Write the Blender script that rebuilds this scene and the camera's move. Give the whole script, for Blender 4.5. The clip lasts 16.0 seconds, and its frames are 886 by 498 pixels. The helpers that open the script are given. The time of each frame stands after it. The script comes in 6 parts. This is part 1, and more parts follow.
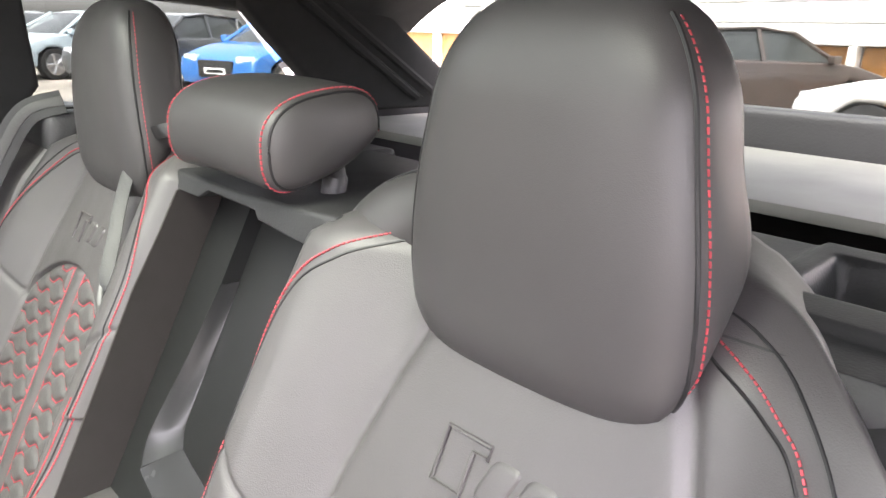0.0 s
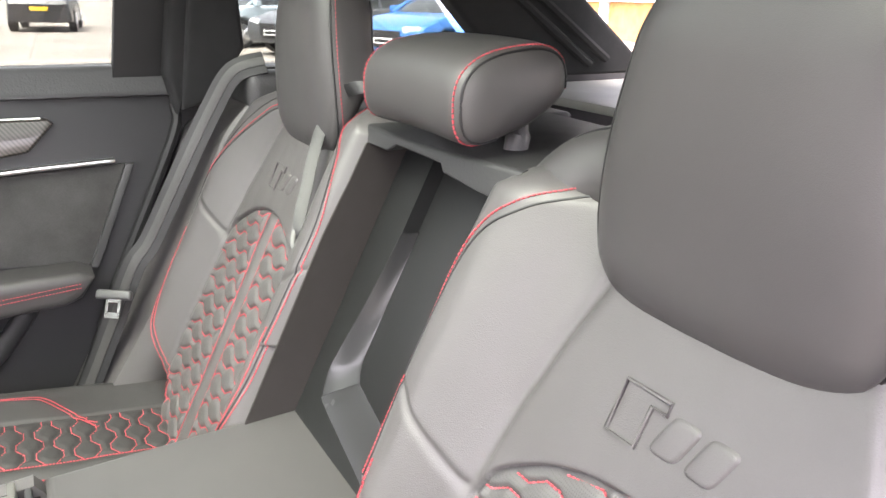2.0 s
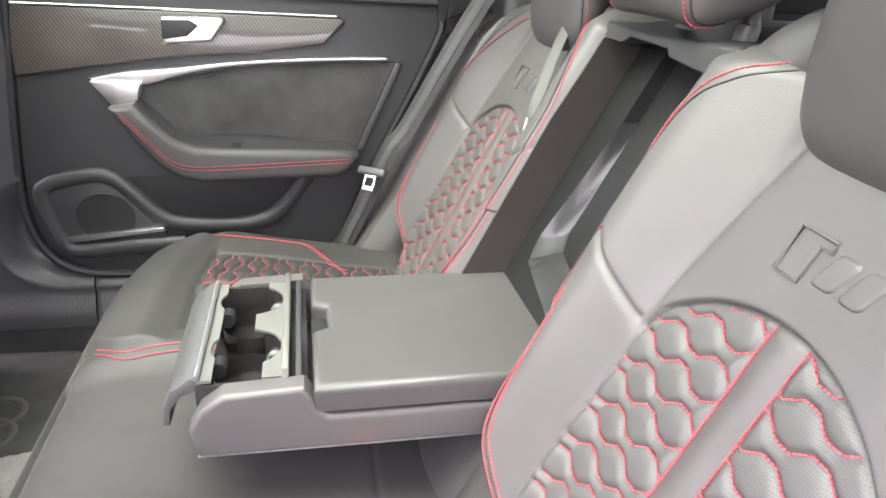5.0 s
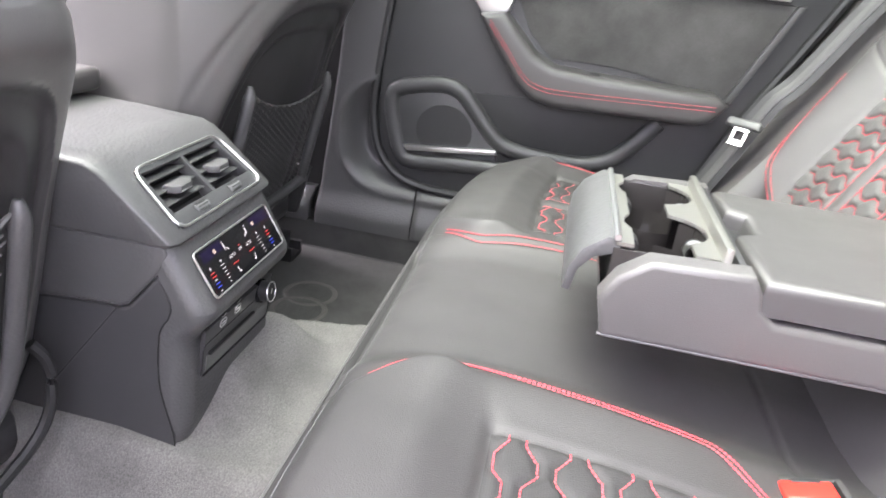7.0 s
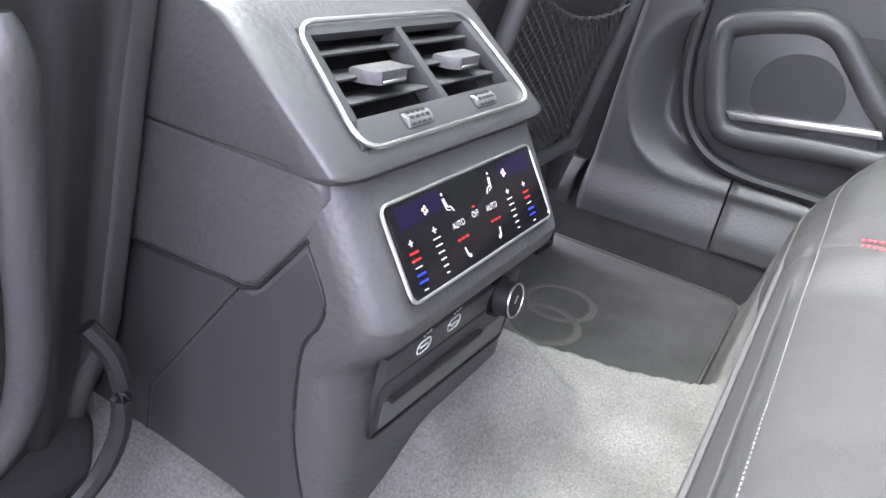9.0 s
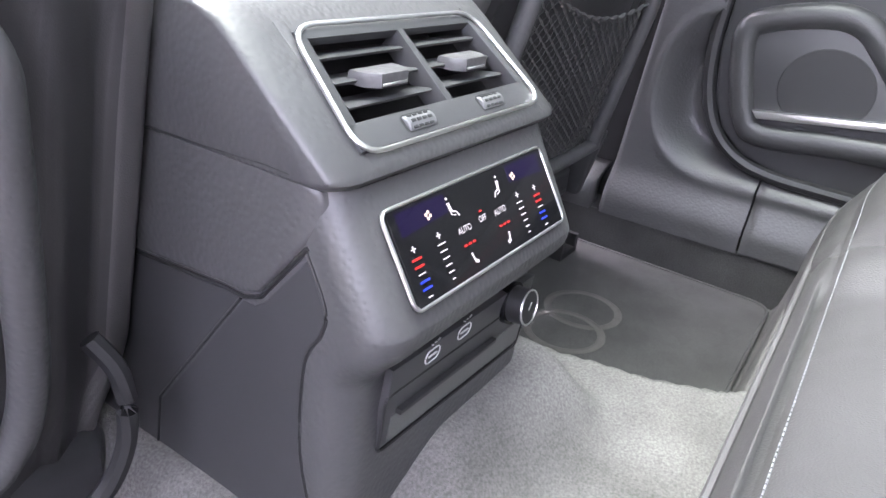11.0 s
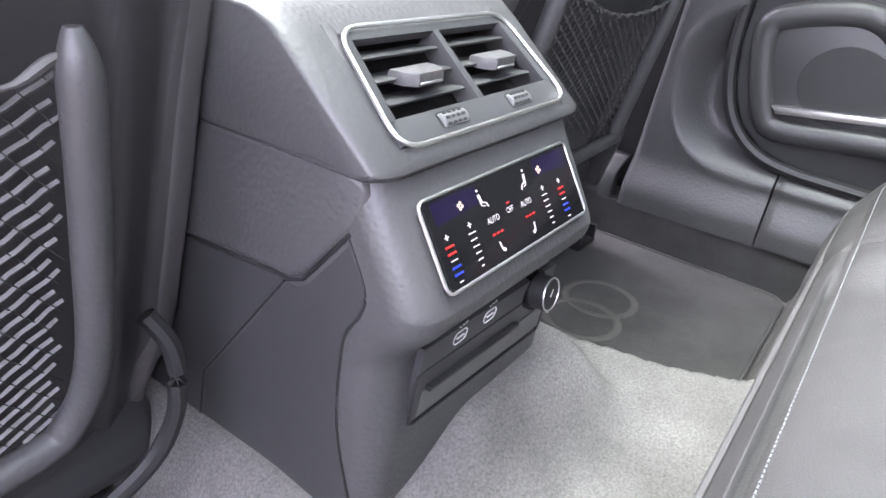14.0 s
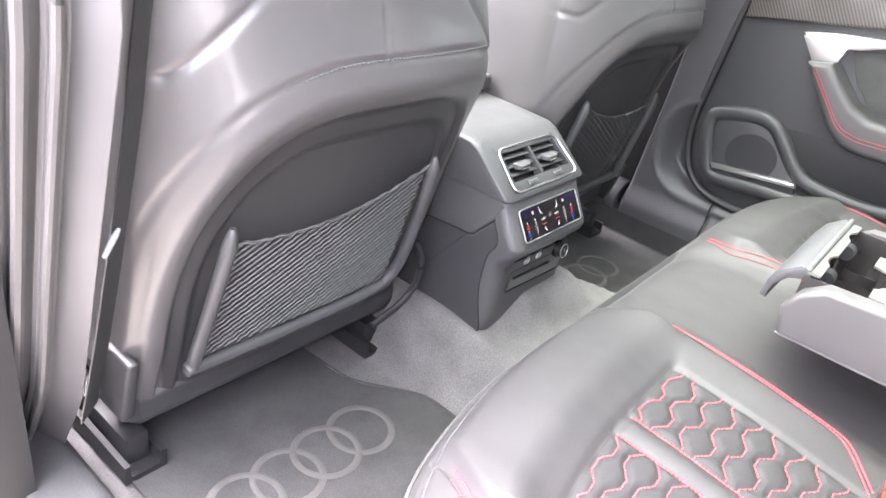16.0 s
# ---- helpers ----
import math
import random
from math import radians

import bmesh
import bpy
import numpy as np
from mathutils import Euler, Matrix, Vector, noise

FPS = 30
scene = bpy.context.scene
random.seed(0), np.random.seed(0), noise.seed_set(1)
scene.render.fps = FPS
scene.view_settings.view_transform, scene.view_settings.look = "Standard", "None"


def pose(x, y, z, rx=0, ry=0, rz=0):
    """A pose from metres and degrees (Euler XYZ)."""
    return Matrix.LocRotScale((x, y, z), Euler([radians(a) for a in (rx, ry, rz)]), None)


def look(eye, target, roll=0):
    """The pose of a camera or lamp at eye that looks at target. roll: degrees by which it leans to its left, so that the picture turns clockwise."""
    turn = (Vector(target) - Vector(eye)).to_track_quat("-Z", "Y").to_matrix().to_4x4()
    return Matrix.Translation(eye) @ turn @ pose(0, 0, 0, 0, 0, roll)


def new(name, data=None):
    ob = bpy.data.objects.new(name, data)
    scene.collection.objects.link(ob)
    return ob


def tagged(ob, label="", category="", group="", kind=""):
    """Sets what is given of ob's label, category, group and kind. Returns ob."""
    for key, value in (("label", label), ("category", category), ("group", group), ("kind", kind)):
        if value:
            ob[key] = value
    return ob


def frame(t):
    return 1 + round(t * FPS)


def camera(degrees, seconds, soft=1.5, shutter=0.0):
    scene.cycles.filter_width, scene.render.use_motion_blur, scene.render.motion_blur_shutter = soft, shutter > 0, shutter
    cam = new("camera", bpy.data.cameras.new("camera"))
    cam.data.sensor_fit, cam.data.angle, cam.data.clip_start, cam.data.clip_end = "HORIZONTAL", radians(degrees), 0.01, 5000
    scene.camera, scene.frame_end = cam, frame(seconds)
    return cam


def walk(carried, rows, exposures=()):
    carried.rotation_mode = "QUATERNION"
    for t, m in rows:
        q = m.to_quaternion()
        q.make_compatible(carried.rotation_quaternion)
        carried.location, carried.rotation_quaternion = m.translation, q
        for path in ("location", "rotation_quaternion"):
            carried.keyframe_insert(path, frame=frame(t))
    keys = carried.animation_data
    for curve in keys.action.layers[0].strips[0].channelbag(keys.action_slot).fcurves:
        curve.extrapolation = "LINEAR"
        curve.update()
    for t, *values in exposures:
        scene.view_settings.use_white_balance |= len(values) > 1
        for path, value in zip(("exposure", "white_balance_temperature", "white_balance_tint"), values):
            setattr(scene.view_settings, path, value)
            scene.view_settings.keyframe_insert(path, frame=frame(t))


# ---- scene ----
cam = camera(65.2, 16.0, shutter=0.1)
PATH = [
    (0, (-0.589, 0.299, 1.299), (0.77, -1.042, 0.702), 1.8),
    (0.5, (-0.578, 0.309, 1.303), (0.833, -0.974, 0.701), 1.8),
    (1, (-0.574, 0.318, 1.3), (0.909, -0.876, 0.686), 1.6),
    (1.5, (-0.576, 0.323, 1.294), (0.97, -0.774, 0.656), 1.5),
    (2, (-0.588, 0.331, 1.288), (1.011, -0.658, 0.606), 1.3),
    (2.5, (-0.602, 0.336, 1.279), (1.039, -0.552, 0.559), 1.3),
    (3, (-0.612, 0.341, 1.273), (1.063, -0.441, 0.511), 1.3),
    (3.5, (-0.625, 0.348, 1.267), (1.078, -0.336, 0.473), 1.3),
    (3.7, (-0.633, 0.348, 1.265), (1.083, -0.287, 0.457), 1.2),
    (5.8, (-0.756, 0.401, 1.197), (1.059, 0.192, 0.381), 4.3),
    (6, (-0.757, 0.411, 1.19), (1.056, 0.258, 0.36), 4.5),
    (6.5, (-0.73, 0.446, 1.148), (1.093, 0.445, 0.326), 5.6),
    (6.9, (-0.695, 0.557, 1.058), (1.144, 0.67, 0.279), 7.3),
    (7, (-0.656, 0.547, 1.015), (1.168, 0.805, 0.236), 7.8),
    (7.5, (-0.519, 0.651, 0.917), (1.242, 1.123, 0.094), 11.7),
    (8, (-0.401, 0.689, 0.854), (1.272, 1.364, -0.01), 10.7),
    (8.5, (-0.351, 0.693, 0.844), (1.271, 1.472, -0.03), 9.7),
    (9, (-0.338, 0.698, 0.845), (1.245, 1.56, -0.023), 8.4),
    (11.5, (-0.323, 0.691, 0.84), (1.218, 1.637, -0.014), 6.2),
    (12, (-0.327, 0.691, 0.843), (1.209, 1.646, -0.012), 6.1),
    (12.5, (-0.329, 0.684, 0.844), (1.202, 1.643, -0.015), 6.1),
    (13, (-0.332, 0.686, 0.844), (1.195, 1.646, -0.02), 6.2),
    (13.5, (-0.335, 0.685, 0.847), (1.184, 1.649, -0.026), 6.4),
    (14, (-0.348, 0.686, 0.851), (1.16, 1.652, -0.039), 6.7),
    (14.5, (-0.396, 0.68, 0.862), (1.098, 1.651, -0.046), 6.8),
    (15, (-0.566, 0.632, 0.909), (0.869, 1.629, -0.063), 7.7),
    (15.5, (-0.749, 0.517, 1.011), (0.665, 1.532, 0.026), 9.9),
    (16, (-0.918, 0.4, 1.141), (0.512, 1.428, 0.192), 10.4),
]
LIGHT = [(0, 4.1, 6640, 23), (2, 4.2, 6660, 23), (6, 4.38, 6560, 22), (7.5, 4.88, 6360, 24), (9, 5.02, 6100, 26), (14.5, 5.07, 6100, 26), (15, 5.36, 6280, 24), (15.5, 5.28, 6360, 23), (16, 5.08, 6380, 22)]
walk(cam, [(t, look(eye, target, roll)) for t, eye, target, roll in PATH], LIGHT)

# ---- world, sun, exposure ----
world = bpy.data.worlds.new("sky")
scene.world = world
world.use_nodes = True
wn = world.node_tree
sky = wn.nodes.new("ShaderNodeTexSky")
sky.sky_type, sky.sun_disc = "NISHITA", False
sky.sun_elevation, sky.sun_rotation = radians(68), radians(333)
sky.air_density, sky.dust_density, sky.ozone_density = 1.0, 4.0, 1.0
# thin overcast: most of the blue is gone
pale = wn.nodes.new("ShaderNodeHueSaturation")
pale.inputs["Saturation"].default_value = 0.25
wn.links.new(sky.outputs[0], pale.inputs["Color"])
wn.links.new(pale.outputs[0], wn.nodes["Background"].inputs[0])
wn.nodes["Background"].inputs[1].default_value = 0.15
sun = new("sun", bpy.data.lights.new("sun", "SUN"))
sun.data.energy, sun.data.angle, sun.data.color = 1.4, radians(62), (1.0, 0.985, 0.97)
sun.matrix_world = look((-0.9, 2.1, 5.6), (0, 0.3, 0.7))


# ---- materials ----
def material(name, base, rough=0.5, metal=0.0, bump=0.0, scale=400.0, vary=0.12, vscale=6.0, coat=0.0, emit=None, glow=0.0, spec=0.5, tex="noise", speck=0.0):
    m = bpy.data.materials.new(name)
    m.use_nodes = True
    nt = m.node_tree
    b = nt.nodes["Principled BSDF"]
    b.inputs["Roughness"].default_value = rough
    b.inputs["Metallic"].default_value = metal
    b.inputs["Coat Weight"].default_value = coat
    b.inputs["Specular IOR Level"].default_value = spec
    co = nt.nodes.new("ShaderNodeTexCoord")
    if vary:
        n = nt.nodes.new("ShaderNodeTexNoise")
        n.inputs["Scale"].default_value, n.inputs["Detail"].default_value = vscale, 6.0
        nt.links.new(co.outputs["Object"], n.inputs["Vector"])
        r = nt.nodes.new("ShaderNodeMapRange")
        r.inputs[1].default_value, r.inputs[2].default_value = 0.3, 0.7
        r.inputs[3].default_value, r.inputs[4].default_value = 1 - vary, 1 + vary
        nt.links.new(n.outputs[0], r.inputs[0])
        mx = nt.nodes.new("ShaderNodeVectorMath")
        mx.operation = "SCALE"
        mx.inputs[0].default_value = base
        nt.links.new(r.outputs[0], mx.inputs["Scale"])
        nt.links.new(mx.outputs[0], b.inputs["Base Color"])
        if speck:
            n3 = nt.nodes.new("ShaderNodeTexNoise")
            n3.inputs["Scale"].default_value, n3.inputs["Detail"].default_value = scale * 0.6, 3.0
            nt.links.new(co.outputs["Object"], n3.inputs["Vector"])
            r3 = nt.nodes.new("ShaderNodeMapRange")
            r3.inputs[1].default_value, r3.inputs[2].default_value = 0.3, 0.7
            r3.inputs[3].default_value, r3.inputs[4].default_value = 1 - speck, 1 + speck
            nt.links.new(n3.outputs[0], r3.inputs[0])
            mx3 = nt.nodes.new("ShaderNodeVectorMath")
            mx3.operation = "SCALE"
            nt.links.new(mx.outputs[0], mx3.inputs[0])
            nt.links.new(r3.outputs[0], mx3.inputs["Scale"])
            nt.links.new(mx3.outputs[0], b.inputs["Base Color"])
        rr = nt.nodes.new("ShaderNodeMapRange")
        rr.inputs[3].default_value, rr.inputs[4].default_value = max(0.02, rough * 0.88), min(1, rough * 1.12)
        n2 = nt.nodes.new("ShaderNodeTexNoise")
        n2.inputs["Scale"].default_value, n2.inputs["Detail"].default_value = vscale * 5, 4.0
        nt.links.new(co.outputs["Object"], n2.inputs["Vector"])
        nt.links.new(n2.outputs[0], rr.inputs[0])
        nt.links.new(rr.outputs[0], b.inputs["Roughness"])
    else:
        b.inputs["Base Color"].default_value = (*base, 1)
    if bump:
        if tex == "voronoi":
            t = nt.nodes.new("ShaderNodeTexVoronoi")
            t.feature = "SMOOTH_F1"
        else:
            t = nt.nodes.new("ShaderNodeTexNoise")
            t.inputs["Detail"].default_value = 3.0
        t.inputs["Scale"].default_value = scale
        nt.links.new(co.outputs["Object"], t.inputs["Vector"])
        bp = nt.nodes.new("ShaderNodeBump")
        bp.inputs["Strength"].default_value, bp.inputs["Distance"].default_value = bump, 0.0008
        nt.links.new(t.outputs[0], bp.inputs["Height"])
        nt.links.new(bp.outputs[0], b.inputs["Normal"])
    if emit:
        b.inputs["Emission Color"].default_value = (*emit, 1)
        b.inputs["Emission Strength"].default_value = glow
    return m


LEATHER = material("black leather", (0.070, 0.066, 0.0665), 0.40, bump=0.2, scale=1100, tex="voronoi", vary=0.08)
# same leather as the backrests, darkened where the cushion catches too much light
LEATHER_DIM = material("black leather, darkened copy", (0.037, 0.0355, 0.036), 0.55, bump=0.25, scale=1000, tex="voronoi", vary=0.1, spec=0.3)
# same leather again, lightened because the front seat backs get too little light
LEATHER_LIT = material("black leather, lightened copy", (0.085, 0.081, 0.0815), 0.36, bump=0.15, scale=1100, tex="voronoi", vary=0.08, coat=0.35, spec=0.7)
SMOOTH = material("smooth black leather", (0.051, 0.0485, 0.049), 0.44, bump=0.10, scale=1500, tex="voronoi", vary=0.08)
GRAIN = material("grained soft plastic", (0.056, 0.0555, 0.057), 0.44, bump=0.45, scale=300, tex="voronoi", vary=0.06)
PLASTIC = material("dark satin plastic", (0.034, 0.034, 0.036), 0.45, bump=0.15, scale=1500, vary=0.06)
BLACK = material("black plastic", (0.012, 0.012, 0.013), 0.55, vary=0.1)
GLOSS = material("piano black", (0.006, 0.006, 0.007), 0.06, vary=0.0)
PIANO = material("dark gloss panel", (0.02, 0.018, 0.018), 0.2, vary=0.1)
CHROME = material("satin aluminium", (0.70, 0.70, 0.69), 0.33, 1.0, vary=0.04)
CHAMPAGNE = material("pale satin metal", (0.33, 0.325, 0.30), 0.36, 0.85, vary=0.04)
STEEL = material("bright steel", (0.8, 0.8, 0.8), 0.15, 1.0, vary=0.03)
RED = material("red thread", (0.42, 0.055, 0.07), 0.65, vary=0.15, vscale=90)
BUTTON = material("red buckle plastic", (0.75, 0.03, 0.02), 0.35, vary=0.05)
THREAD = material("grey thread", (0.11, 0.11, 0.115), 0.7, vary=0.1)
CARPET = material("grey velour carpet", (0.100, 0.0955, 0.0935), 0.95, bump=1.0, scale=800, vary=0.30, vscale=10, speck=0.3)
MAT = material("dark velour mat", (0.038, 0.037, 0.0367), 0.95, bump=1.0, scale=800, vary=0.22, vscale=16, speck=0.25)
BRUSHED = material("pressed rings in carpet pile", (0.066, 0.062, 0.059), 0.95, bump=0.8, scale=700, vary=0.1, vscale=40)
SUEDE = material("dark microfibre", (0.05, 0.049, 0.048), 0.9, bump=0.5, scale=900, vary=0.34, vscale=12, speck=0.12)
FABRIC = material("brown backing carpet", (0.017, 0.0138, 0.0128), 0.95, bump=0.5, scale=900, vary=0.1)
WEB = material("seat belt webbing", (0.018, 0.018, 0.019), 0.5, bump=0.5, scale=300, vary=0.1)
NET = material("elastic net cord", (0.084, 0.082, 0.081), 0.6, vary=0.1, vscale=100)
DARKNET = material("black net cord", (0.03, 0.03, 0.03), 0.8, vary=0.1)
HEADLINER = material("black headliner cloth", (0.014, 0.014, 0.015), 0.95, bump=0.4, scale=700)
PALE = material("pale grey trim", (0.30, 0.295, 0.27), 0.55, bump=0.2, scale=800)


def perforated(name, base, axis, rough=0.5, spec=0.5):
    """Leather with rows of small pierced holes, laid out along x and the given axis."""
    m = material(name, base, rough, bump=0.25, scale=900, tex="voronoi", vary=0.08, spec=spec)
    nt = m.node_tree
    co = nt.nodes.new("ShaderNodeTexCoord")
    sp = nt.nodes.new("ShaderNodeSeparateXYZ")
    cb = nt.nodes.new("ShaderNodeCombineXYZ")
    nt.links.new(co.outputs["Object"], sp.inputs[0])
    nt.links.new(sp.outputs["X"], cb.inputs["X"])
    nt.links.new(sp.outputs[axis], cb.inputs["Y"])
    v = nt.nodes.new("ShaderNodeTexVoronoi")
    v.voronoi_dimensions, v.feature = "2D", "F1"
    v.inputs["Scale"].default_value, v.inputs["Randomness"].default_value = 500, 0.0
    nt.links.new(cb.outputs[0], v.inputs["Vector"])
    r = nt.nodes.new("ShaderNodeMapRange")
    r.inputs[1].default_value, r.inputs[2].default_value, r.inputs[3].default_value, r.inputs[4].default_value = 0.14, 0.26, 0.5, 1.0
    nt.links.new(v.outputs["Distance"], r.inputs[0])
    b = nt.nodes["Principled BSDF"]
    old = b.inputs["Base Color"].links[0].from_socket
    mx = nt.nodes.new("ShaderNodeVectorMath")
    mx.operation = "SCALE"
    nt.links.new(old, mx.inputs[0])
    nt.links.new(r.outputs[0], mx.inputs["Scale"])
    nt.links.new(mx.outputs[0], b.inputs["Base Color"])
    return m


def tinted(name, tint):
    m = bpy.data.materials.new(name)
    m.use_nodes = True
    nt = m.node_tree
    nt.nodes.remove(nt.nodes["Principled BSDF"])
    t = nt.nodes.new("ShaderNodeBsdfTransparent")
    t.inputs[0].default_value = (*tint, 1)
    g = nt.nodes.new("ShaderNodeBsdfGlossy")
    g.inputs["Roughness"].default_value = 0.02
    mix = nt.nodes.new("ShaderNodeMixShader")
    mix.inputs[0].default_value = 0.05
    nt.links.new(t.outputs[0], mix.inputs[1])
    nt.links.new(g.outputs[0], mix.inputs[2])
    nt.links.new(mix.outputs[0], nt.nodes["Material Output"].inputs[0])
    return m


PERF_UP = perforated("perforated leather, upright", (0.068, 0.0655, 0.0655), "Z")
# cushion copy of the upright leather, its colour lowered against strong top light
PERF_FLAT_DIM = perforated("perforated leather, flat, darkened copy", (0.033, 0.032, 0.0325), "Y", 0.66, 0.2)
ROOFGLASS = tinted("green-tinted roof glass", (0.56, 0.60, 0.55))
TINT = tinted("light tinted glass", (0.44, 0.46, 0.44))


def carbon():
    """Carbon twill under a satin coat: fine slanting bands."""
    m = material("carbon twill", (0.075, 0.064, 0.058), 0.32, vary=0.15, vscale=12, coat=0.4)
    nt = m.node_tree
    b = nt.nodes["Principled BSDF"]
    co = nt.nodes.new("ShaderNodeTexCoord")
    mp = nt.nodes.new("ShaderNodeMapping")
    mp.inputs["Rotation"].default_value = (radians(35), 0, 0)
    wv = nt.nodes.new("ShaderNodeTexWave")
    wv.bands_direction = "Y"
    wv.inputs["Scale"].default_value, wv.inputs["Distortion"].default_value = 55, 0.4
    nt.links.new(co.outputs["Object"], mp.inputs[0])
    nt.links.new(mp.outputs[0], wv.inputs["Vector"])
    r = nt.nodes.new("ShaderNodeMapRange")
    r.inputs[3].default_value, r.inputs[4].default_value = 0.45, 1.4
    nt.links.new(wv.outputs["Fac"], r.inputs[0])
    mx = nt.nodes.new("ShaderNodeVectorMath")
    mx.operation = "SCALE"
    nt.links.new(b.inputs["Base Color"].links[0].from_socket, mx.inputs[0])
    nt.links.new(r.outputs[0], mx.inputs["Scale"])
    nt.links.new(mx.outputs[0], b.inputs["Base Color"])
    return m


CARBON = carbon()


# ---- building blocks ----
def part(name, bm, mat, parent=None, label="", smooth=True, kind=""):
    me = bpy.data.meshes.new(name)
    bmesh.ops.recalc_face_normals(bm, faces=bm.faces)
    if smooth:
        for f in bm.faces:
            f.smooth = True
        for e in bm.edges:
            if len(e.link_faces) == 2 and e.calc_face_angle(0) > 0.7:
                e.smooth = False
    bm.to_mesh(me)
    bm.free()
    me.materials.append(mat)
    ob = new(name, me)
    ob.parent = parent
    return tagged(ob, label, kind=kind)


def thing(name, label, category, group="", kind="", at=(0, 0, 0)):
    ob = new(name)
    ob.empty_display_size = 0.05
    ob.location = at
    return tagged(ob, label, category, group, kind)


def raw(name, verts, faces, mat, parent=None, label="", kind="", smooth=True):
    """A mesh object from point and face lists that were worked out by rule."""
    me = bpy.data.meshes.new(name)
    me.from_pydata([tuple(v) for v in verts], [], faces)
    me.materials.append(mat)
    if smooth:
        me.polygons.foreach_set("use_smooth", [True] * len(me.polygons))
    me.update()
    ob = new(name, me)
    ob.parent = parent
    return tagged(ob, label, kind=kind)


def blk(bm, lo, hi, r=0.004, seg=2, warp=None, cuts=0):
    """A rounded box between two corners, bent by warp(x, y, z)."""
    b = bmesh.new()
    bmesh.ops.create_cube(b, size=1)
    for v in b.verts:
        v.co = [l + (c + 0.5) * (h - l) for c, l, h in zip(v.co, lo, hi)]
    if r:
        bmesh.ops.bevel(b, geom=b.edges[:], offset=r, segments=seg, profile=0.6, affect="EDGES")
    if cuts:
        bmesh.ops.subdivide_edges(b, edges=[e for e in b.edges if e.calc_length() > 3 * r], cuts=cuts, use_grid_fill=True)
    add(bm, b, warp)
    return bm


def add(bm, b, warp=None):
    index = [bm.verts.new(warp(*v.co) if warp else v.co) for v in b.verts]
    b.verts.index_update()
    for f in b.faces:
        try:
            bm.faces.new([index[v.index] for v in f.verts])
        except ValueError:
            pass
    b.free()


def prism(bm, outline, place, depth, r=0.003, seg=2, both=False):
    """An outline (u, v) drawn out by depth; place(u, v, w) puts it in the world; the edges of both ends are rounded."""
    b = bmesh.new()
    low = [b.verts.new((u, v, 0)) for u, v in outline]
    high = [b.verts.new((u, v, depth)) for u, v in outline]
    end = b.faces.new(low[::-1])
    top = b.faces.new(high)
    n = len(low)
    for i in range(n):
        b.faces.new((low[i], low[(i + 1) % n], high[(i + 1) % n], high[i]))
    bmesh.ops.recalc_face_normals(b, faces=b.faces)
    if r:
        bmesh.ops.bevel(b, geom=list(top.edges) + (list(end.edges) if both else []), offset=r, segments=seg, profile=0.6, affect="EDGES")
    bmesh.ops.triangulate(b, faces=[f for f in b.faces if len(f.verts) > 4])
    add(bm, b, place)
    return bm


def rounded(corners, r, n=5):
    """A polygon (u, v) with its corners rounded off."""
    out = []
    m = len(corners)
    for k in range(m):
        a, b, c = (Vector(corners[(k + j) % m]) for j in (-1, 0, 1))
        p, q = b + (a - b).normalized() * min(r, (a - b).length / 2.01), b + (c - b).normalized() * min(r, (c - b).length / 2.01)
        for t in spread(0, 1, n):
            w = p * (1 - t) ** 2 + b * 2 * t * (1 - t) + q * t * t
            out.append((w[0], w[1]))
    return out


def inset(poly, d):
    """A polygon (u, v) moved inwards by d."""
    area = sum(a[0] * b[1] - b[0] * a[1] for a, b in zip(poly, poly[1:] + poly[:1]))
    sg = 1 if area > 0 else -1
    out = []
    m = len(poly)
    for k in range(m):
        a, b, c = (Vector(poly[(k + j) % m]) for j in (-1, 0, 1))
        e, f = (b - a).normalized(), (c - b).normalized()
        ne, nf = Vector((-e.y, e.x)) * sg, Vector((-f.y, f.x)) * sg
        w = ne + nf
        w = w / max(0.3, w.length_squared) * 2
        q = b + w * d
        out.append((q.x, q.y))
    return out


def slab(bm, poly, place, w0, w1, r0, r1, n=5, flat=1.0):
    """A polygon drawn out from w0 to w1, its rims rounded by r0 and r1."""
    rows = []
    if r0:
        rows += [(w0 + r0 * (1 - math.sin(t)), r0 * (1 - math.cos(t))) for t in spread(math.pi / 2, 0, n)]
    else:
        rows.append((w0, 0))
    if r1:
        rows += [(w1 - r1 * (1 - math.sin(t)), r1 * (1 - math.cos(t))) for t in spread(0, math.pi / 2, n)]
    else:
        rows.append((w1, 0))
    rings = [[bm.verts.new(place(u, v, w)) for u, v in (inset(poly, d * flat) if d else poly)] for w, d in rows]
    k = len(poly)
    for a, b in zip(rings, rings[1:]):
        for j in range(k):
            bm.faces.new((a[j], a[(j + 1) % k], b[(j + 1) % k], b[j]))
    e = [bm.faces.new(rings[0][::-1]), bm.faces.new(rings[-1])]
    bmesh.ops.triangulate(bm, faces=e)


def smooth_line(pts, n=8, closed=False):
    """Catmull-Rom points through pts."""
    p = [Vector(q) for q in pts]
    out = []
    m = len(p)
    for i in range(m if closed else m - 1):
        a, b, c, d = (p[(i + k) % m] if closed else p[min(max(i + k, 0), m - 1)] for k in (-1, 0, 1, 2))
        for k in range(n):
            t = k / n
            out.append(0.5 * ((2 * b) + (c - a) * t + (2 * a - 5 * b + 4 * c - d) * t * t + (3 * b - a - 3 * c + d) * t ** 3))
    if not closed:
        out.append(p[-1])
    return out


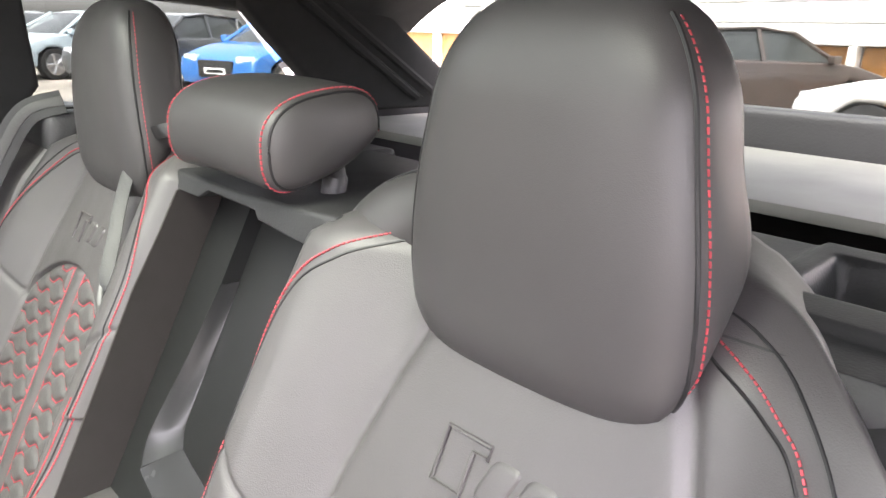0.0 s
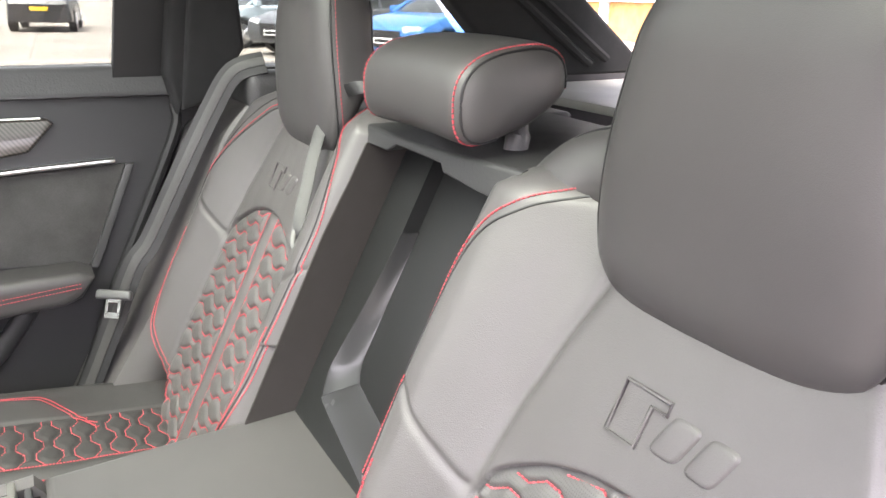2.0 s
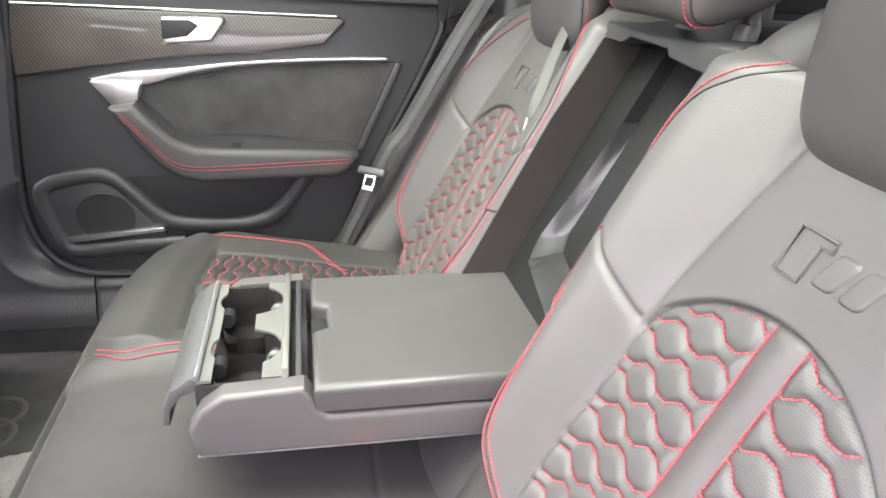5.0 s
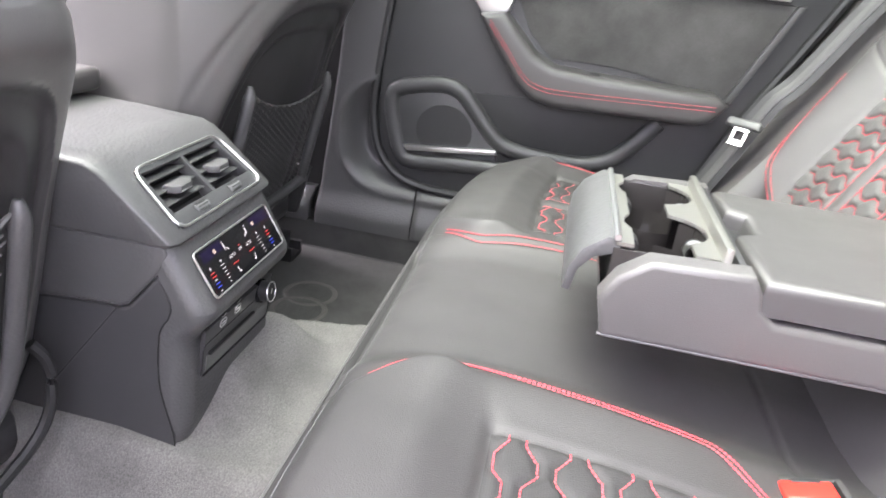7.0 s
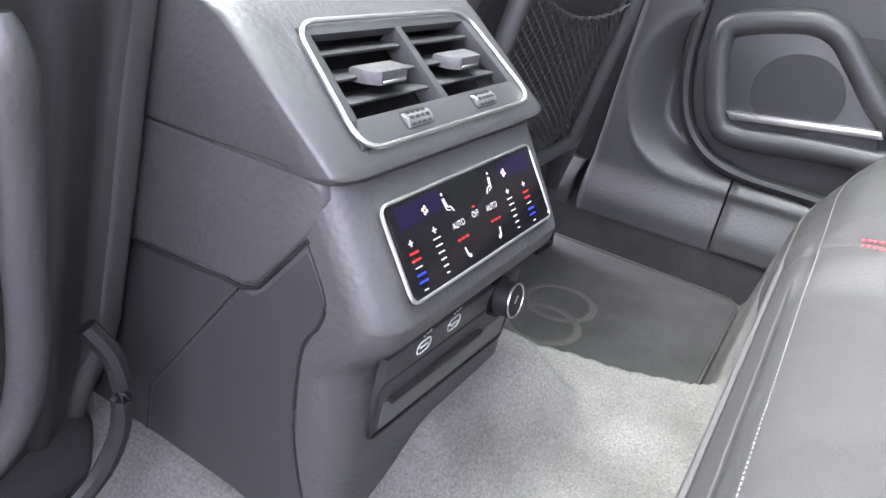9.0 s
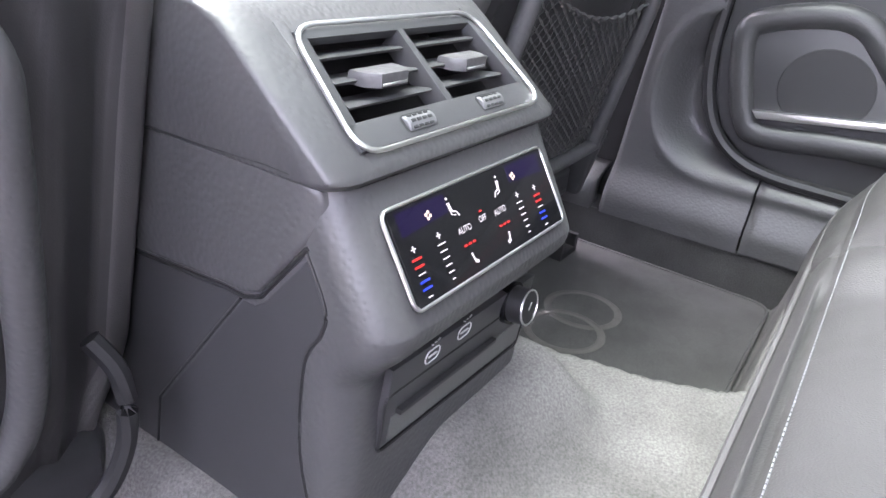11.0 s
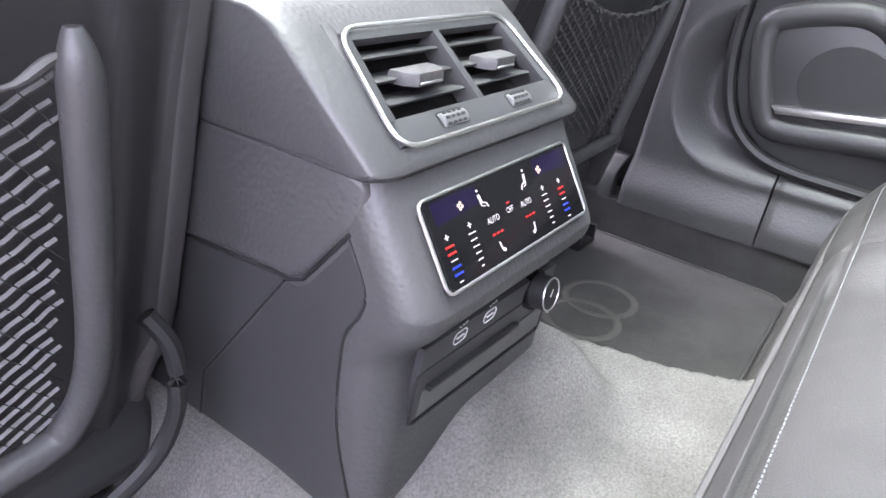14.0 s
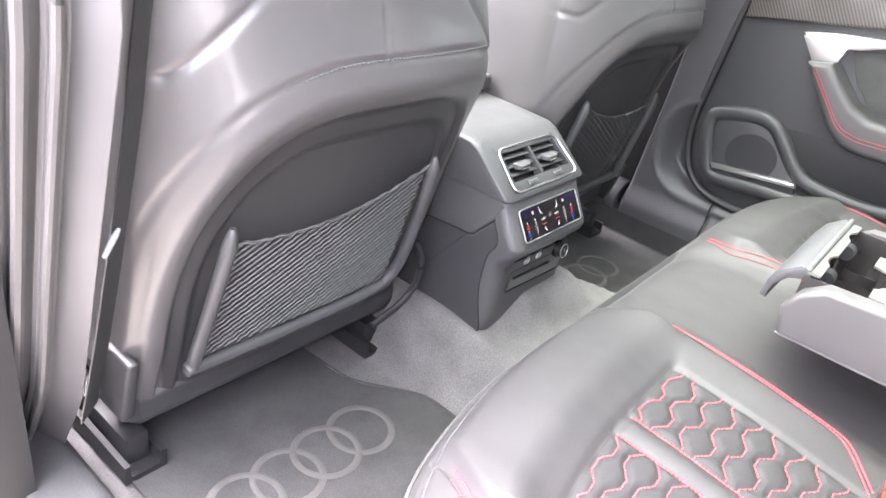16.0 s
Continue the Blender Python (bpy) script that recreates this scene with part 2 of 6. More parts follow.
def tube(bm, pts, r, n=6, closed=False, flat=1.0, up=(0, 0, 1)):
    """A round or flattened cord along pts."""
    pts = [Vector(p) for p in pts]
    rings = []
    m = len(pts)
    for i, p in enumerate(pts):
        a = pts[(i - 1) % m] if closed else pts[max(i - 1, 0)]
        b = pts[(i + 1) % m] if closed else pts[min(i + 1, m - 1)]
        d = (b - a).normalized()
        s = d.cross(Vector(up))
        s = s.normalized() if s.length > 1e-6 else d.orthogonal().normalized()
        t = s.cross(d)
        k = r[i] if isinstance(r, (list, tuple)) else r
        rings.append([bm.verts.new(p + s * k * math.cos(2 * math.pi * j / n) + t * k * flat * math.sin(2 * math.pi * j / n)) for j in range(n)])
    for i in range(m if closed else m - 1):
        for j in range(n):
            bm.faces.new((rings[i][j], rings[i][(j + 1) % n], rings[(i + 1) % m][(j + 1) % n], rings[(i + 1) % m][j]))
    if not closed:
        bm.faces.new(rings[0][::-1])
        bm.faces.new(rings[-1])
    return bm


def sheet(name, f, us, vs, mat, parent=None, label="", kind="", back=None, second=None):
    """A fine sheet f(u, v); where back is given, it is closed behind by the same sheet moved by back."""
    nu, nv = len(us), len(vs)
    verts = [f(u, v) for v in vs for u in us]
    faces = [(j * nu + i, j * nu + i + 1, (j + 1) * nu + i + 1, (j + 1) * nu + i) for j in range(nv - 1) for i in range(nu - 1)]
    if back:
        k = len(verts)
        verts += [Vector(v) + Vector(back) for v in verts]
        faces += [tuple(k + q for q in reversed(x)) for x in faces]
        rim = [i for i in range(nu)] + [j * nu + nu - 1 for j in range(1, nv)] + [(nv - 1) * nu + i for i in range(nu - 2, -1, -1)] + [j * nu for j in range(nv - 2, 0, -1)]
        for a, b in zip(rim, rim[1:] + rim[:1]):
            faces.append((b, a, a + k, b + k))
    ob = raw(name, verts, faces, mat, parent, label, kind)
    if second:
        ob.data.materials.append(second[0])
        for q, (j, i) in zip(ob.data.polygons, [(j, i) for j in range(nv - 1) for i in range(nu - 1)]):
            q.material_index = int(second[1](us[i], vs[j]))
    return ob


def stitches(pts, normal, step=0.0042, length=0.0029, w=0.0007):
    """Verts and faces of short thread dashes along a line of points that lie on a surface."""
    verts, faces = [], []
    pts = [Vector(p) for p in pts]
    acc = 0.0
    for a, b, in zip(pts, pts[1:]):
        d = b - a
        l = d.length
        if l < 1e-6:
            continue
        d /= l
        while acc < l:
            p = a + d * acc
            nrm = Vector(normal(p) if callable(normal) else normal).normalized()
            s = d.cross(nrm).normalized() * w
            q = p + d * length
            k = len(verts)
            verts += [p - s - nrm * w, p + s - nrm * w, p + s * 0.8 + nrm * w, p - s * 0.8 + nrm * w, q - s - nrm * w, q + s - nrm * w, q + s * 0.8 + nrm * w, q - s * 0.8 + nrm * w]
            faces += [(k + 0, k + 1, k + 2, k + 3), (k + 7, k + 6, k + 5, k + 4), (k, k + 4, k + 5, k + 1), (k + 1, k + 5, k + 6, k + 2), (k + 2, k + 6, k + 7, k + 3), (k + 3, k + 7, k + 4, k)]
            acc += step
        acc -= l
    return verts, faces


def gather(lines, normal, **kw):
    verts, faces = [], []
    for pts in lines:
        v, f = stitches(pts, normal, **kw)
        faces += [tuple(len(verts) + i for i in q) for q in f]
        verts += v
    return verts, faces


def ramp(x, a, b):
    t = min(max((x - a) / (b - a), 0.0), 1.0)
    return t * t * (3 - 2 * t)


def groove(d, w=0.004, depth=0.004):
    return -depth * math.exp(-(d / w) ** 2)


def spread(a, b, n):
    return [a + (b - a) * i / (n - 1) for i in range(n)]


# ---- ground, floor, shell ----
GROUND = material("worn asphalt and gravel", (0.21, 0.19, 0.163), 0.95, bump=1.0, scale=60, vary=0.3, vscale=0.6)
sheet("ground", lambda u, v: Vector((u, v, 0.06)), [-900, -60, -15, -5, 0, 5, 15, 60, 900], [-900, -60, -15, -5, 0, 5, 15, 60, 900], GROUND, kind="structure")


def floor_z(x, y):
    if x > 0:
        # carpeted tunnel side and heel board meet in a rounded inner corner
        dx, dy = x - 0.193 - 0.27 * (0.905 - min(max(y, 0.75), 0.95)), y - 0.716
        d = 0.045 - math.hypot(max(0.045 - dx, 0), max(0.045 - dy, 0))
        hump = 1 - ramp(d, 0.0, 0.026) if min(dx, dy) > 0 else 1.0
        if dx > 0 and dy <= 0:
            hump = 1.0 - 0.1 * ramp(dx, 0, 0.05)
    else:
        hump = 1 - ramp(-x, 0.115, 0.20)
    dip = ramp(y, 0.86, 0.99)
    lip = 0.048 * ramp(y, 0.79, 0.872) * ramp(x, -0.10, 0.0) * (1 - ramp(x, 0.125, 0.165))
    return 0.385 + lip + (0.108 + 0.012 * dip) * hump + 0.10 * ramp(0.70 - y, 0, 0.25) * (1 - hump) * (x < 0) + 0.004 * noise.noise((x * 16, y * 16, 3))


sheet("floor", lambda x, y: Vector((x, y, floor_z(x, y))), spread(-0.70, 0.72, 260), spread(0.30, 1.9, 250), CARPET, kind="structure", back=(0, 0, -0.06))


def mat_sheet(m, label):
    """A velour footwell mat with four interlaced rings pressed into the pile."""
    t = thing("floor_mat", label, "floor mat", "rear floor mats")
    out = [(0.20, 0.74), (0.195, 0.90), (0.268, 1.005), (0.28, 1.22), (0.60, 1.22), (0.62, 1.05), (0.61, 0.755)] if m > 0 else [(0.272, 0.744), (0.272, 0.95), (0.29, 1.03), (0.29, 1.25), (0.671, 1.25), (0.671, 1.05), (0.66, 0.744)]
    out = rounded(out, 0.03, 6)
    bm = bmesh.new()
    prism(bm, out, lambda u, v, w: Vector((m * -u, v, 0.386 + w)), 0.010, 0.003, 2)
    part("pad", bm, MAT, t)
    bm = bmesh.new()
    tube(bm, [(m * -u, v, 0.3955) for u, v in out], 0.0028, 6, True)
    part("edge_binding", bm, MAT, t)
    for k in range(4 if m > 0 else 2):
        bm = bmesh.new()
        cx, cy = (-0.330 - 0.068 * k, 0.912 - 0.001 * k) if m > 0 else (0.462 - 0.068 * k, 0.945 - 0.004 * k)
        pts = [(cx + 0.0465 * math.cos(a), cy + 0.0465 * math.sin(a), 0.3962 + 0.0007 * (k % 2)) for a in [2 * math.pi * j / 40 for j in range(40)]]
        tube(bm, pts, 0.0052, 6, True, flat=0.25)
        part("ring", bm, BRUSHED, t, "pale ring brushed into the pile")
    return t


mat_sheet(1, "dark velour rear mat with pale rings in its pile")
mat_sheet(-1, "dark velour rear mat in shade with rings in its pile")

def roof_z(x, y):
    return 1.47 - (0.11 if x > 0 else 0.06) * (min(abs(x), 0.64) / 0.62) ** 4 - 0.09 * max(0, -0.1 - y) ** 1.3


# headliner round the glass roof
for nm, xs, ys in (("ceiling", (-0.72, -0.47), (-0.78, 1.45)), ("ceiling_far", (0.47, 0.72), (-0.78, 1.45)), ("ceiling_rear", (-0.47, 0.47), (-0.78, 0.10)), ("ceiling_front", (-0.47, 0.47), (1.36, 1.45))):
    sheet(nm, lambda x, y: Vector((x, y, roof_z(x, y))), spread(*xs, 12), spread(*ys, 16), HEADLINER, kind="structure", back=(0, 0, 0.03))
sheet("window_roof", lambda x, y: Vector((x, y, roof_z(x, y) + 0.02)), spread(-0.47, 0.47, 8), spread(0.10, 1.36, 12), ROOFGLASS, kind="structure", back=(0, 0, 0.005))

# ---- rear bench ----
XC = 0.356
rear_seat = thing("rear_bench", "black leather rear bench with red-stitched honeycomb quilting", "car seat")


def edge(z, inner=False):
    """Half width of a rear backrest; its inner shoulder is squarer than the outer one."""
    return 0.232 + (0.003 * ramp(z, 0.84, 0.96) - 0.004 * ramp(z, 1.06, 1.17) if inner else -0.02 * ramp(z, 1.06, 1.17)) - 0.09 * ramp(0.785 - z, -0.02, 0.13)


QP = 0.0235


def quilt_line(k, i):
    """Height along the slope of the k-th stitched wave at the side distance i."""
    t = (i / 0.058 + 0.30) % 1.0
    w = max(-0.5, min(0.5, 1 - 4 * abs(t - 0.5))) / 0.5
    return k * QP + (0.0050 if k % 2 else -0.0050) * w


def quilt_height(i, s, k0, k1):
    d = 1.0
    n = int(s / QP)
    for k in range(max(k0, n - 1), min(k1, n + 3)):
        d = min(d, abs(s - quilt_line(k, i)))
    return 0.0052 * (1 - math.exp(-(d / 0.0040) ** 1.3))


def quilt_top(i):
    return 0.988 - 0.050 * (abs(i) / 0.13) ** 2.2 - 0.02 * ramp(abs(i), 0.12, 0.14)


def seam_dist(i, z, a, b):
    ax, az, bx, bz = *a, *b
    t = max(0, min(1, ((i - ax) * (bx - ax) + (z - az) * (bz - az)) / ((bx - ax) ** 2 + (bz - az) ** 2)))
    return math.hypot(i - ax - t * (bx - ax), z - az - t * (bz - az))


def quilt_side(z):
    return 0.132 + 0.008 * ramp(0.95 - z, 0, 0.2)


def back_y(i, z):
    """Depth of a rear backrest at the distance i from its middle line and the height z."""
    a = abs(i)
    y = 0.004 + 0.5 * (1.053 - z)
    y += (0.050 - (0.002 if i > 0 else 0.024) * ramp(z, 1.0, 1.16)) * ramp(a, 0.115, 0.205)
    roll = 0.022 if i > 0 and z > 0.9 else 0.03
    y -= roll * max(0, (a - edge(z, i > 0) + roll) / roll) ** 2.5
    lip = 0.018 * ramp(i, 0.06, 0.14)
    y -= 0.06 * max(0, (z - 1.12 - lip) / (0.055 - lip)) ** 2
    qb = quilt_side(z)
    top = quilt_top(i)
    if a < qb + 0.012 and z < top + 0.012:
        inside = ramp(qb - a, -0.004, 0.008) * ramp(top - z, -0.004, 0.008)
        s = (1.0 - z) * 1.118
        band = ramp(a, 0.0185, 0.025)
        q = quilt_height(i, s, 0, 20) * band + 0.0055 * (1 - band) * (1 - (a / 0.017) ** 2 if a < 0.017 else 0)
        y += inside * (q - 0.0035)
    if z <= top + 0.02:
        y += groove(a - qb, 0.003, 0.004) * ramp(top + 0.02 - z, 0, 0.02)
    if a < qb + 0.02:
        y += groove(z - top, 0.003, 0.004) * (1 - ramp(a, qb - 0.004, qb + 0.006))
    y += groove(seam_dist(a, z, (0.142, 0.927), (0.25, 1.004)), 0.003, 0.0032)
    y += groove(min(seam_dist(a, z, (0.136, 0.925), (0.130, 0.99)), seam_dist(a, z, (0.130, 0.99), (0.116, 1.05)), seam_dist(a, z, (0.116, 1.05), (0.087, 1.13))), 0.007, 0.0045)
    pad = 0.136 - 0.10 * max(0, z - 0.93) - 0.45 * max(0, z - 0.99) ** 1.4
    y += 0.0045 * ramp(pad - a, -0.004, 0.007) * ramp(z - top, -0.001, 0.006)
    y += 0.0014 * noise.noise((i * 14, z * 14, 1.5)) + 0.0006 * noise.noise((i * 45, z * 30, 4.5))
    return y


def back_point(m, u, v):
    """u: -1..1 across (past that, round the sides), v: 0..1 up (past that, over the top)."""
    uu, vv = max(-1, min(1, u)), min(v, 1)
    top = 1.172 - (0.035 * uu ** 5 if uu > 0 else 0.072 * abs(uu) ** 3.2)
    z = 0.62 + vv * (top - 0.62)
    i = uu * edge(z, uu > 0)
    y = back_y(i, z)
    if abs(u) > 1:
        y -= (abs(u) - 1) * 0.9
        if u < -1:
            z -= (abs(u) - 1) * 0.55
    if v > 1:
        k = (v - 1) * 0.9
        z += 0.007 * ramp(k, 0, 0.025) - 0.05 * ramp(k, 0.075, 0.0945) - (0.45 * k + 0.012 * ramp(k, 0, 0.03)) * ramp(-uu, 0.1, 0.8)
        y -= k
    return Vector((m * (-XC + i), y, z))


us = [-1.14, -1.10, -1.05, -1.02] + spread(-1, 1, 220) + [1.02, 1.05, 1.10, 1.14]
vs = spread(0, 1, 280) + [1.01, 1.02, 1.03, 1.045, 1.06, 1.075, 1.085, 1.095, 1.105]


def seat_normal(p):
    return (0, 0.89, 0.45)


def in_quilt(u, v):
    z = 0.62 + min(v, 1) * 0.55
    i = abs(u) * edge(z)
    return 0.018 < i < quilt_side(z) and z < quilt_top(i)


def backrest(m):
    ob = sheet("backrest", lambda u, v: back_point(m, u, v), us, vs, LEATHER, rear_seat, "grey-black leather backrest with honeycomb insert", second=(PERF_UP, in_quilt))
    on = lambda i, z, h=0.0012: Vector((m * (-XC + i), back_y(i, z) + h, z))
    lines = []
    for sgn in (-1, 1):
        for k in range(0, 19):
            pts = []
            for a in spread(0.018, 0.133, 60):
                z = 1.0 - quilt_line(k, a * sgn) / 1.118
                if 0.62 < z < quilt_top(a) - 0.003:
                    pts.append(on(a * sgn, z))
            if len(pts) > 2:
                lines.append(pts)
        lines.append([on(sgn * 0.018, z) for z in spread(0.985, 0.63, 60)])
    v, f = gather(lines, seat_normal)
    raw("stitching", v, f, RED, ob, "red thread", "stuff", False)
    rim = []
    inner = [(0.130, 0.66), (0.150, 0.705), (0.178, 0.74), (0.205, 0.78), (0.221, 0.84), (0.227, 0.92), (0.231, 1.0), (0.230, 1.05), (0.222, 1.095), (0.211, 1.120), (0.194, 1.136), (0.172, 1.148), (0.116, 1.162), (0.05, 1.164)]
    outer = [(-0.130, 0.66), (-0.150, 0.705), (-0.178, 0.74), (-0.205, 0.78), (-0.220, 0.84), (-0.224, 0.92), (-0.222, 0.98), (-0.198, 1.055), (-0.163, 1.109), (-0.141, 1.125), (-0.10, 1.143), (-0.05, 1.156)]
    for path in (inner, outer):
        sg = 1 if path is inner else -1
        rim.append([on(p[0] - sg * 0.004, p[1], 0.001) for p in smooth_line([(a, z, 0) for a, z in path], 24)])
        rim.append([on(p[0] - sg * 0.013, p[1], 0.001) for p in smooth_line([(a, z, 0) for a, z in path[:6]], 24)])
    v, f = gather(rim, seat_normal)
    raw("edge_stitching", v, f, RED, ob, "red edge seam", "stuff", False)
    bm = bmesh.new()
    shoulder = [(-0.05, 1.168), (-0.084, 1.163), (-0.117, 1.156), (-0.150, 1.143), (-0.175, 1.124), (-0.196, 1.09), (-0.21, 1.05)]
    for path in (inner, outer, shoulder):
        sg = 1 if path is inner else -1
        tube(bm, [on(p[0] - sg * 0.0085, p[1] - 0.006 * ramp(p[1], 1.08, 1.14), 0.0002) for p in smooth_line([(a, z, 0) for a, z in path], 16)], 0.0011, 5)
    part("seam", bm, BLACK, ob)
    bm = bmesh.new()
    w = lambda u, q: on(u, 1.036 + q * 0.9, 0.0012)
    ring = [(0.047, -0.019), (0.047, 0.018), (0.010, 0.018), (0.010, 0.010), (0.022, 0.010), (0.022, -0.019)]
    tube(bm, [w(m * u, q) for u, q in ring], 0.0017, 6, True)
    part("emblem", bm, LEATHER, ob, "embossed badge outline")
    badge_blocks(m, ob, on)
    return ob


def badge_blocks(m, ob, on):
    """Two plain slanted pads beside the badge outline, pressed up from the leather."""
    for u0, u1 in ((0.013, -0.007), (-0.014, -0.034)):
        bm = bmesh.new()
        poly = rounded([(u0, -0.0145), (u1, -0.0145), (u1 - 0.009, 0.0125), (u0 - 0.009, 0.0125)], 0.006, 5)
        rings = [[bm.verts.new(on(m * u, 1.036 + q * 0.9, h)) for u, q in inset(poly, d)] for d, h in ((-0.0012, -0.0005), (0.0, 0.0014), (0.0012, 0.0022), (0.003, 0.0024))]
        for a, b in zip(rings, rings[1:]):
            for j in range(len(a)):
                bm.faces.new((a[j], a[(j + 1) % len(a)], b[(j + 1) % len(a)], b[j]))
        bm.faces.new(rings[-1])
        part("embossed_block", bm, LEATHER, ob, "embossed badge block")


backrest(1)
backrest(-1)

# side pieces between backrest and door, and the leather over the wheel arches
for m in (1, -1):
    def side(u, v, m=m):
        z = 0.56 + v * 0.60
        w = 0.075 + 0.02 * ramp(0.85 - z, 0, 0.2)
        y = 0.03 + 0.5 * (1.053 - z) - 0.035 * u ** 2 - 0.012 + 0.02 * ramp(0.8 - z, 0, 0.2)
        y -= 0.05 * max(0, (z - 1.10) / 0.06) ** 2
        if m < 0:
            y += (0.03 + 0.035 * u ** 2 + (0.088 + 0.4845 * (1.05 - z) - 0.018 - 0.5 * (1.053 - z)) * u ** 1.3 - 0.03 * u) * (1 - ramp(z, 1.06, 1.15))
            w = 0.121
        return Vector((m * (-0.578 - u * w), y + 0.001 * noise.noise((u * 3, z * 20, m)), z))
    ob = sheet("side_bolster", side, spread(0, 1, 16), spread(0, 1, 50), LEATHER, rear_seat, "smooth leather side bolster", back=(0, -0.12, -0.02))


def ring_loft(bm, sections):
    rings = [[bm.verts.new(p) for p in s] for s in sections]
    n = len(rings[0])
    for a, b in zip(rings, rings[1:]):
        for j in range(n):
            bm.faces.new((a[j], a[(j + 1) % n], b[(j + 1) % n], b[j]))
    bm.faces.new(rings[0][::-1])
    bm.faces.new(rings[-1])


HZ0, HZ1 = 1.076, 1.326


def head_shape(t):
    """Half width, half depth and middle depth of a headrest at the share t of its height."""
    a = 0.107 + 0.006 * math.sin(math.pi * t) - 0.022 * ramp(t, 0.2, 1.0)
    lo, hi = min(1, t / 0.20), min(1, (1 - t) / 0.26)
    cl, ch = math.sqrt(max(0, 1 - (1 - lo) ** 2)), math.sqrt(max(0, 1 - (1 - hi) ** 2))
    a *= (0.56 + 0.44 * cl) * (0.34 + 0.66 * ch ** 0.9)
    b = 0.046 * (0.35 + 0.65 * cl) * (0.25 + 0.75 * ch)
    return a, b, -0.048 + 0.008 * math.sin(math.pi * t) - 0.004 * t


def head_lift(t, dep):
    """The underside of a headrest rises towards its rear."""
    return 0.13 * max(0.0, (0.7 - dep) / 1.7) * max(0.0, 1 - t / 0.65) ** 1.2


def head_ring(m, t, n=56):
    a, b, cy = head_shape(t)
    z = HZ0 + t * (HZ1 - HZ0)
    out = []
    for j in range(n):
        q = 2 * math.pi * j / n
        c, s = math.cos(q), math.sin(q)
        dep = math.copysign(abs(s) ** (2 / 3.4), s)
        out.append(Vector((m * (0.011 - XC) + a * math.copysign(abs(c) ** (2 / 3.4), c), cy + b * dep, z + head_lift(t, dep))))
    return out


def headrest(m):
    h = thing("headrest", "black leather rear headrest with red side stitching", "headrest", "outer rear headrests")
    bm = bmesh.new()
    ring_loft(bm, [head_ring(m, 0.5 - 0.5 * math.cos(math.pi * k / 48)) for k in range(49)])
    pad = part("pad", bm, SMOOTH, h)
    vv, ff = [], []
    for sgn in (-1, 1):
        runs = ([], [], [])
        for k in range(3, 50):
            t = k / 52
            a, b, cy = head_shape(t)
            z = HZ0 + t * (HZ1 - HZ0)
            for s_, o_ in zip((0.57, 0.44, -0.7), runs):
                x = a * (1 - abs(s_) ** 3.4) ** (1 / 3.4)
                o_.append((m * (0.011 - XC) + sgn * (x + 0.0003), cy + b * s_, z + head_lift(t, s_)))
        for run in (runs[0], runs[2]):
            bm = bmesh.new()
            tube(bm, run, 0.0014, 6)
            part("piping", bm, BLACK, pad)
        v, f = stitches(runs[1], (sgn, 0.4, 0), 0.0050, 0.0034, 0.00055)
        ff += [tuple(len(vv) + i for i in q) for q in f]
        vv += v
    raw("stitching", vv, ff, RED, pad, "red thread", "stuff", False)
    for dx in (-0.05, 0.05):
        bm = bmesh.new()
        tube(bm, [(m * -XC + dx, -0.05, 1.14), (m * -XC + dx, -0.055, 1.02)], 0.006, 10)
        part("post", bm, BLACK, h)
    return h


headrest(1)
headrest(-1)

# centre headrest
centre = thing("centre_headrest", "low black leather middle headrest with red-stitched ends", "headrest")
CW = 0.103


def centre_ring(t, grow=0.0, n=44):
    e = max(0.0, 1 - abs(t) ** 16) ** 0.5 * 0.985 + 0.015
    out = []
    for j in range(n):
        q = 2 * math.pi * j / n
        c, s = math.cos(q), math.sin(q)
        y = 0.063 * e * math.copysign(abs(c) ** 0.75, c)
        z = 0.043 * e * math.copysign(abs(s) ** 0.75, s)
        if s < 0:
            z *= 1.18 - 0.80 * (0.5 - 0.5 * c) ** 1.1
        z += 0.12 * -y + 0.004 * (1 - t * t)
        out.append(Vector((CW * t, -0.046 + y * (1 + grow), 1.207 + z * (1 + grow))))
    return out


bm = bmesh.new()
ring_loft(bm, [centre_ring(math.sin(math.pi / 2 * k)) for k in spread(-1, 1, 41)])
pad = part("pad", bm, SMOOTH, centre)
vv, ff = [], []
for sgn in (-1, 1):
    bm = bmesh.new()
    ring = centre_ring(sgn * 0.905, 0.006, 88)
    ring = ring[-19:] + ring[:46]
    tube(bm, ring, 0.0013, 6)
    part("piping", bm, BLACK, pad)
    ring = centre_ring(sgn * 0.85, 0.006, 88)
    ring = ring[-19:] + ring[:46]
    v, f = stitches(ring, lambda p: (0, p.y + 0.046, p.z - 1.207), 0.0048, 0.0034, 0.0007)
    ff += [tuple(len(vv) + i for i in q) for q in f]
    vv += v
raw("stitching", vv, ff, RED, pad, "red thread", "stuff", False)
for dx in (-0.06, 0.06):
    bm = bmesh.new()
    tube(bm, [(dx, -0.075, 1.15), (dx, -0.078, 1.166), (dx, -0.079, 1.170), (dx, -0.08, 1.19)], [0.012, 0.012, 0.009, 0.006], 16)
    part("bracket", bm, GRAIN, centre, "grey plastic guide sleeve")

DARKPLATE = material("dark smooth plastic", (0.010, 0.0105, 0.0105), 0.4, bump=0.1, scale=900, vary=0.08)
SATIN = material("satin grey plastic", (0.022, 0.022, 0.023), 0.26, vary=0.05)

DARKTRIM = material("dark moulded trim", (0.024, 0.024, 0.025), 0.5, bump=0.25, scale=500, tex="voronoi", vary=0.08)

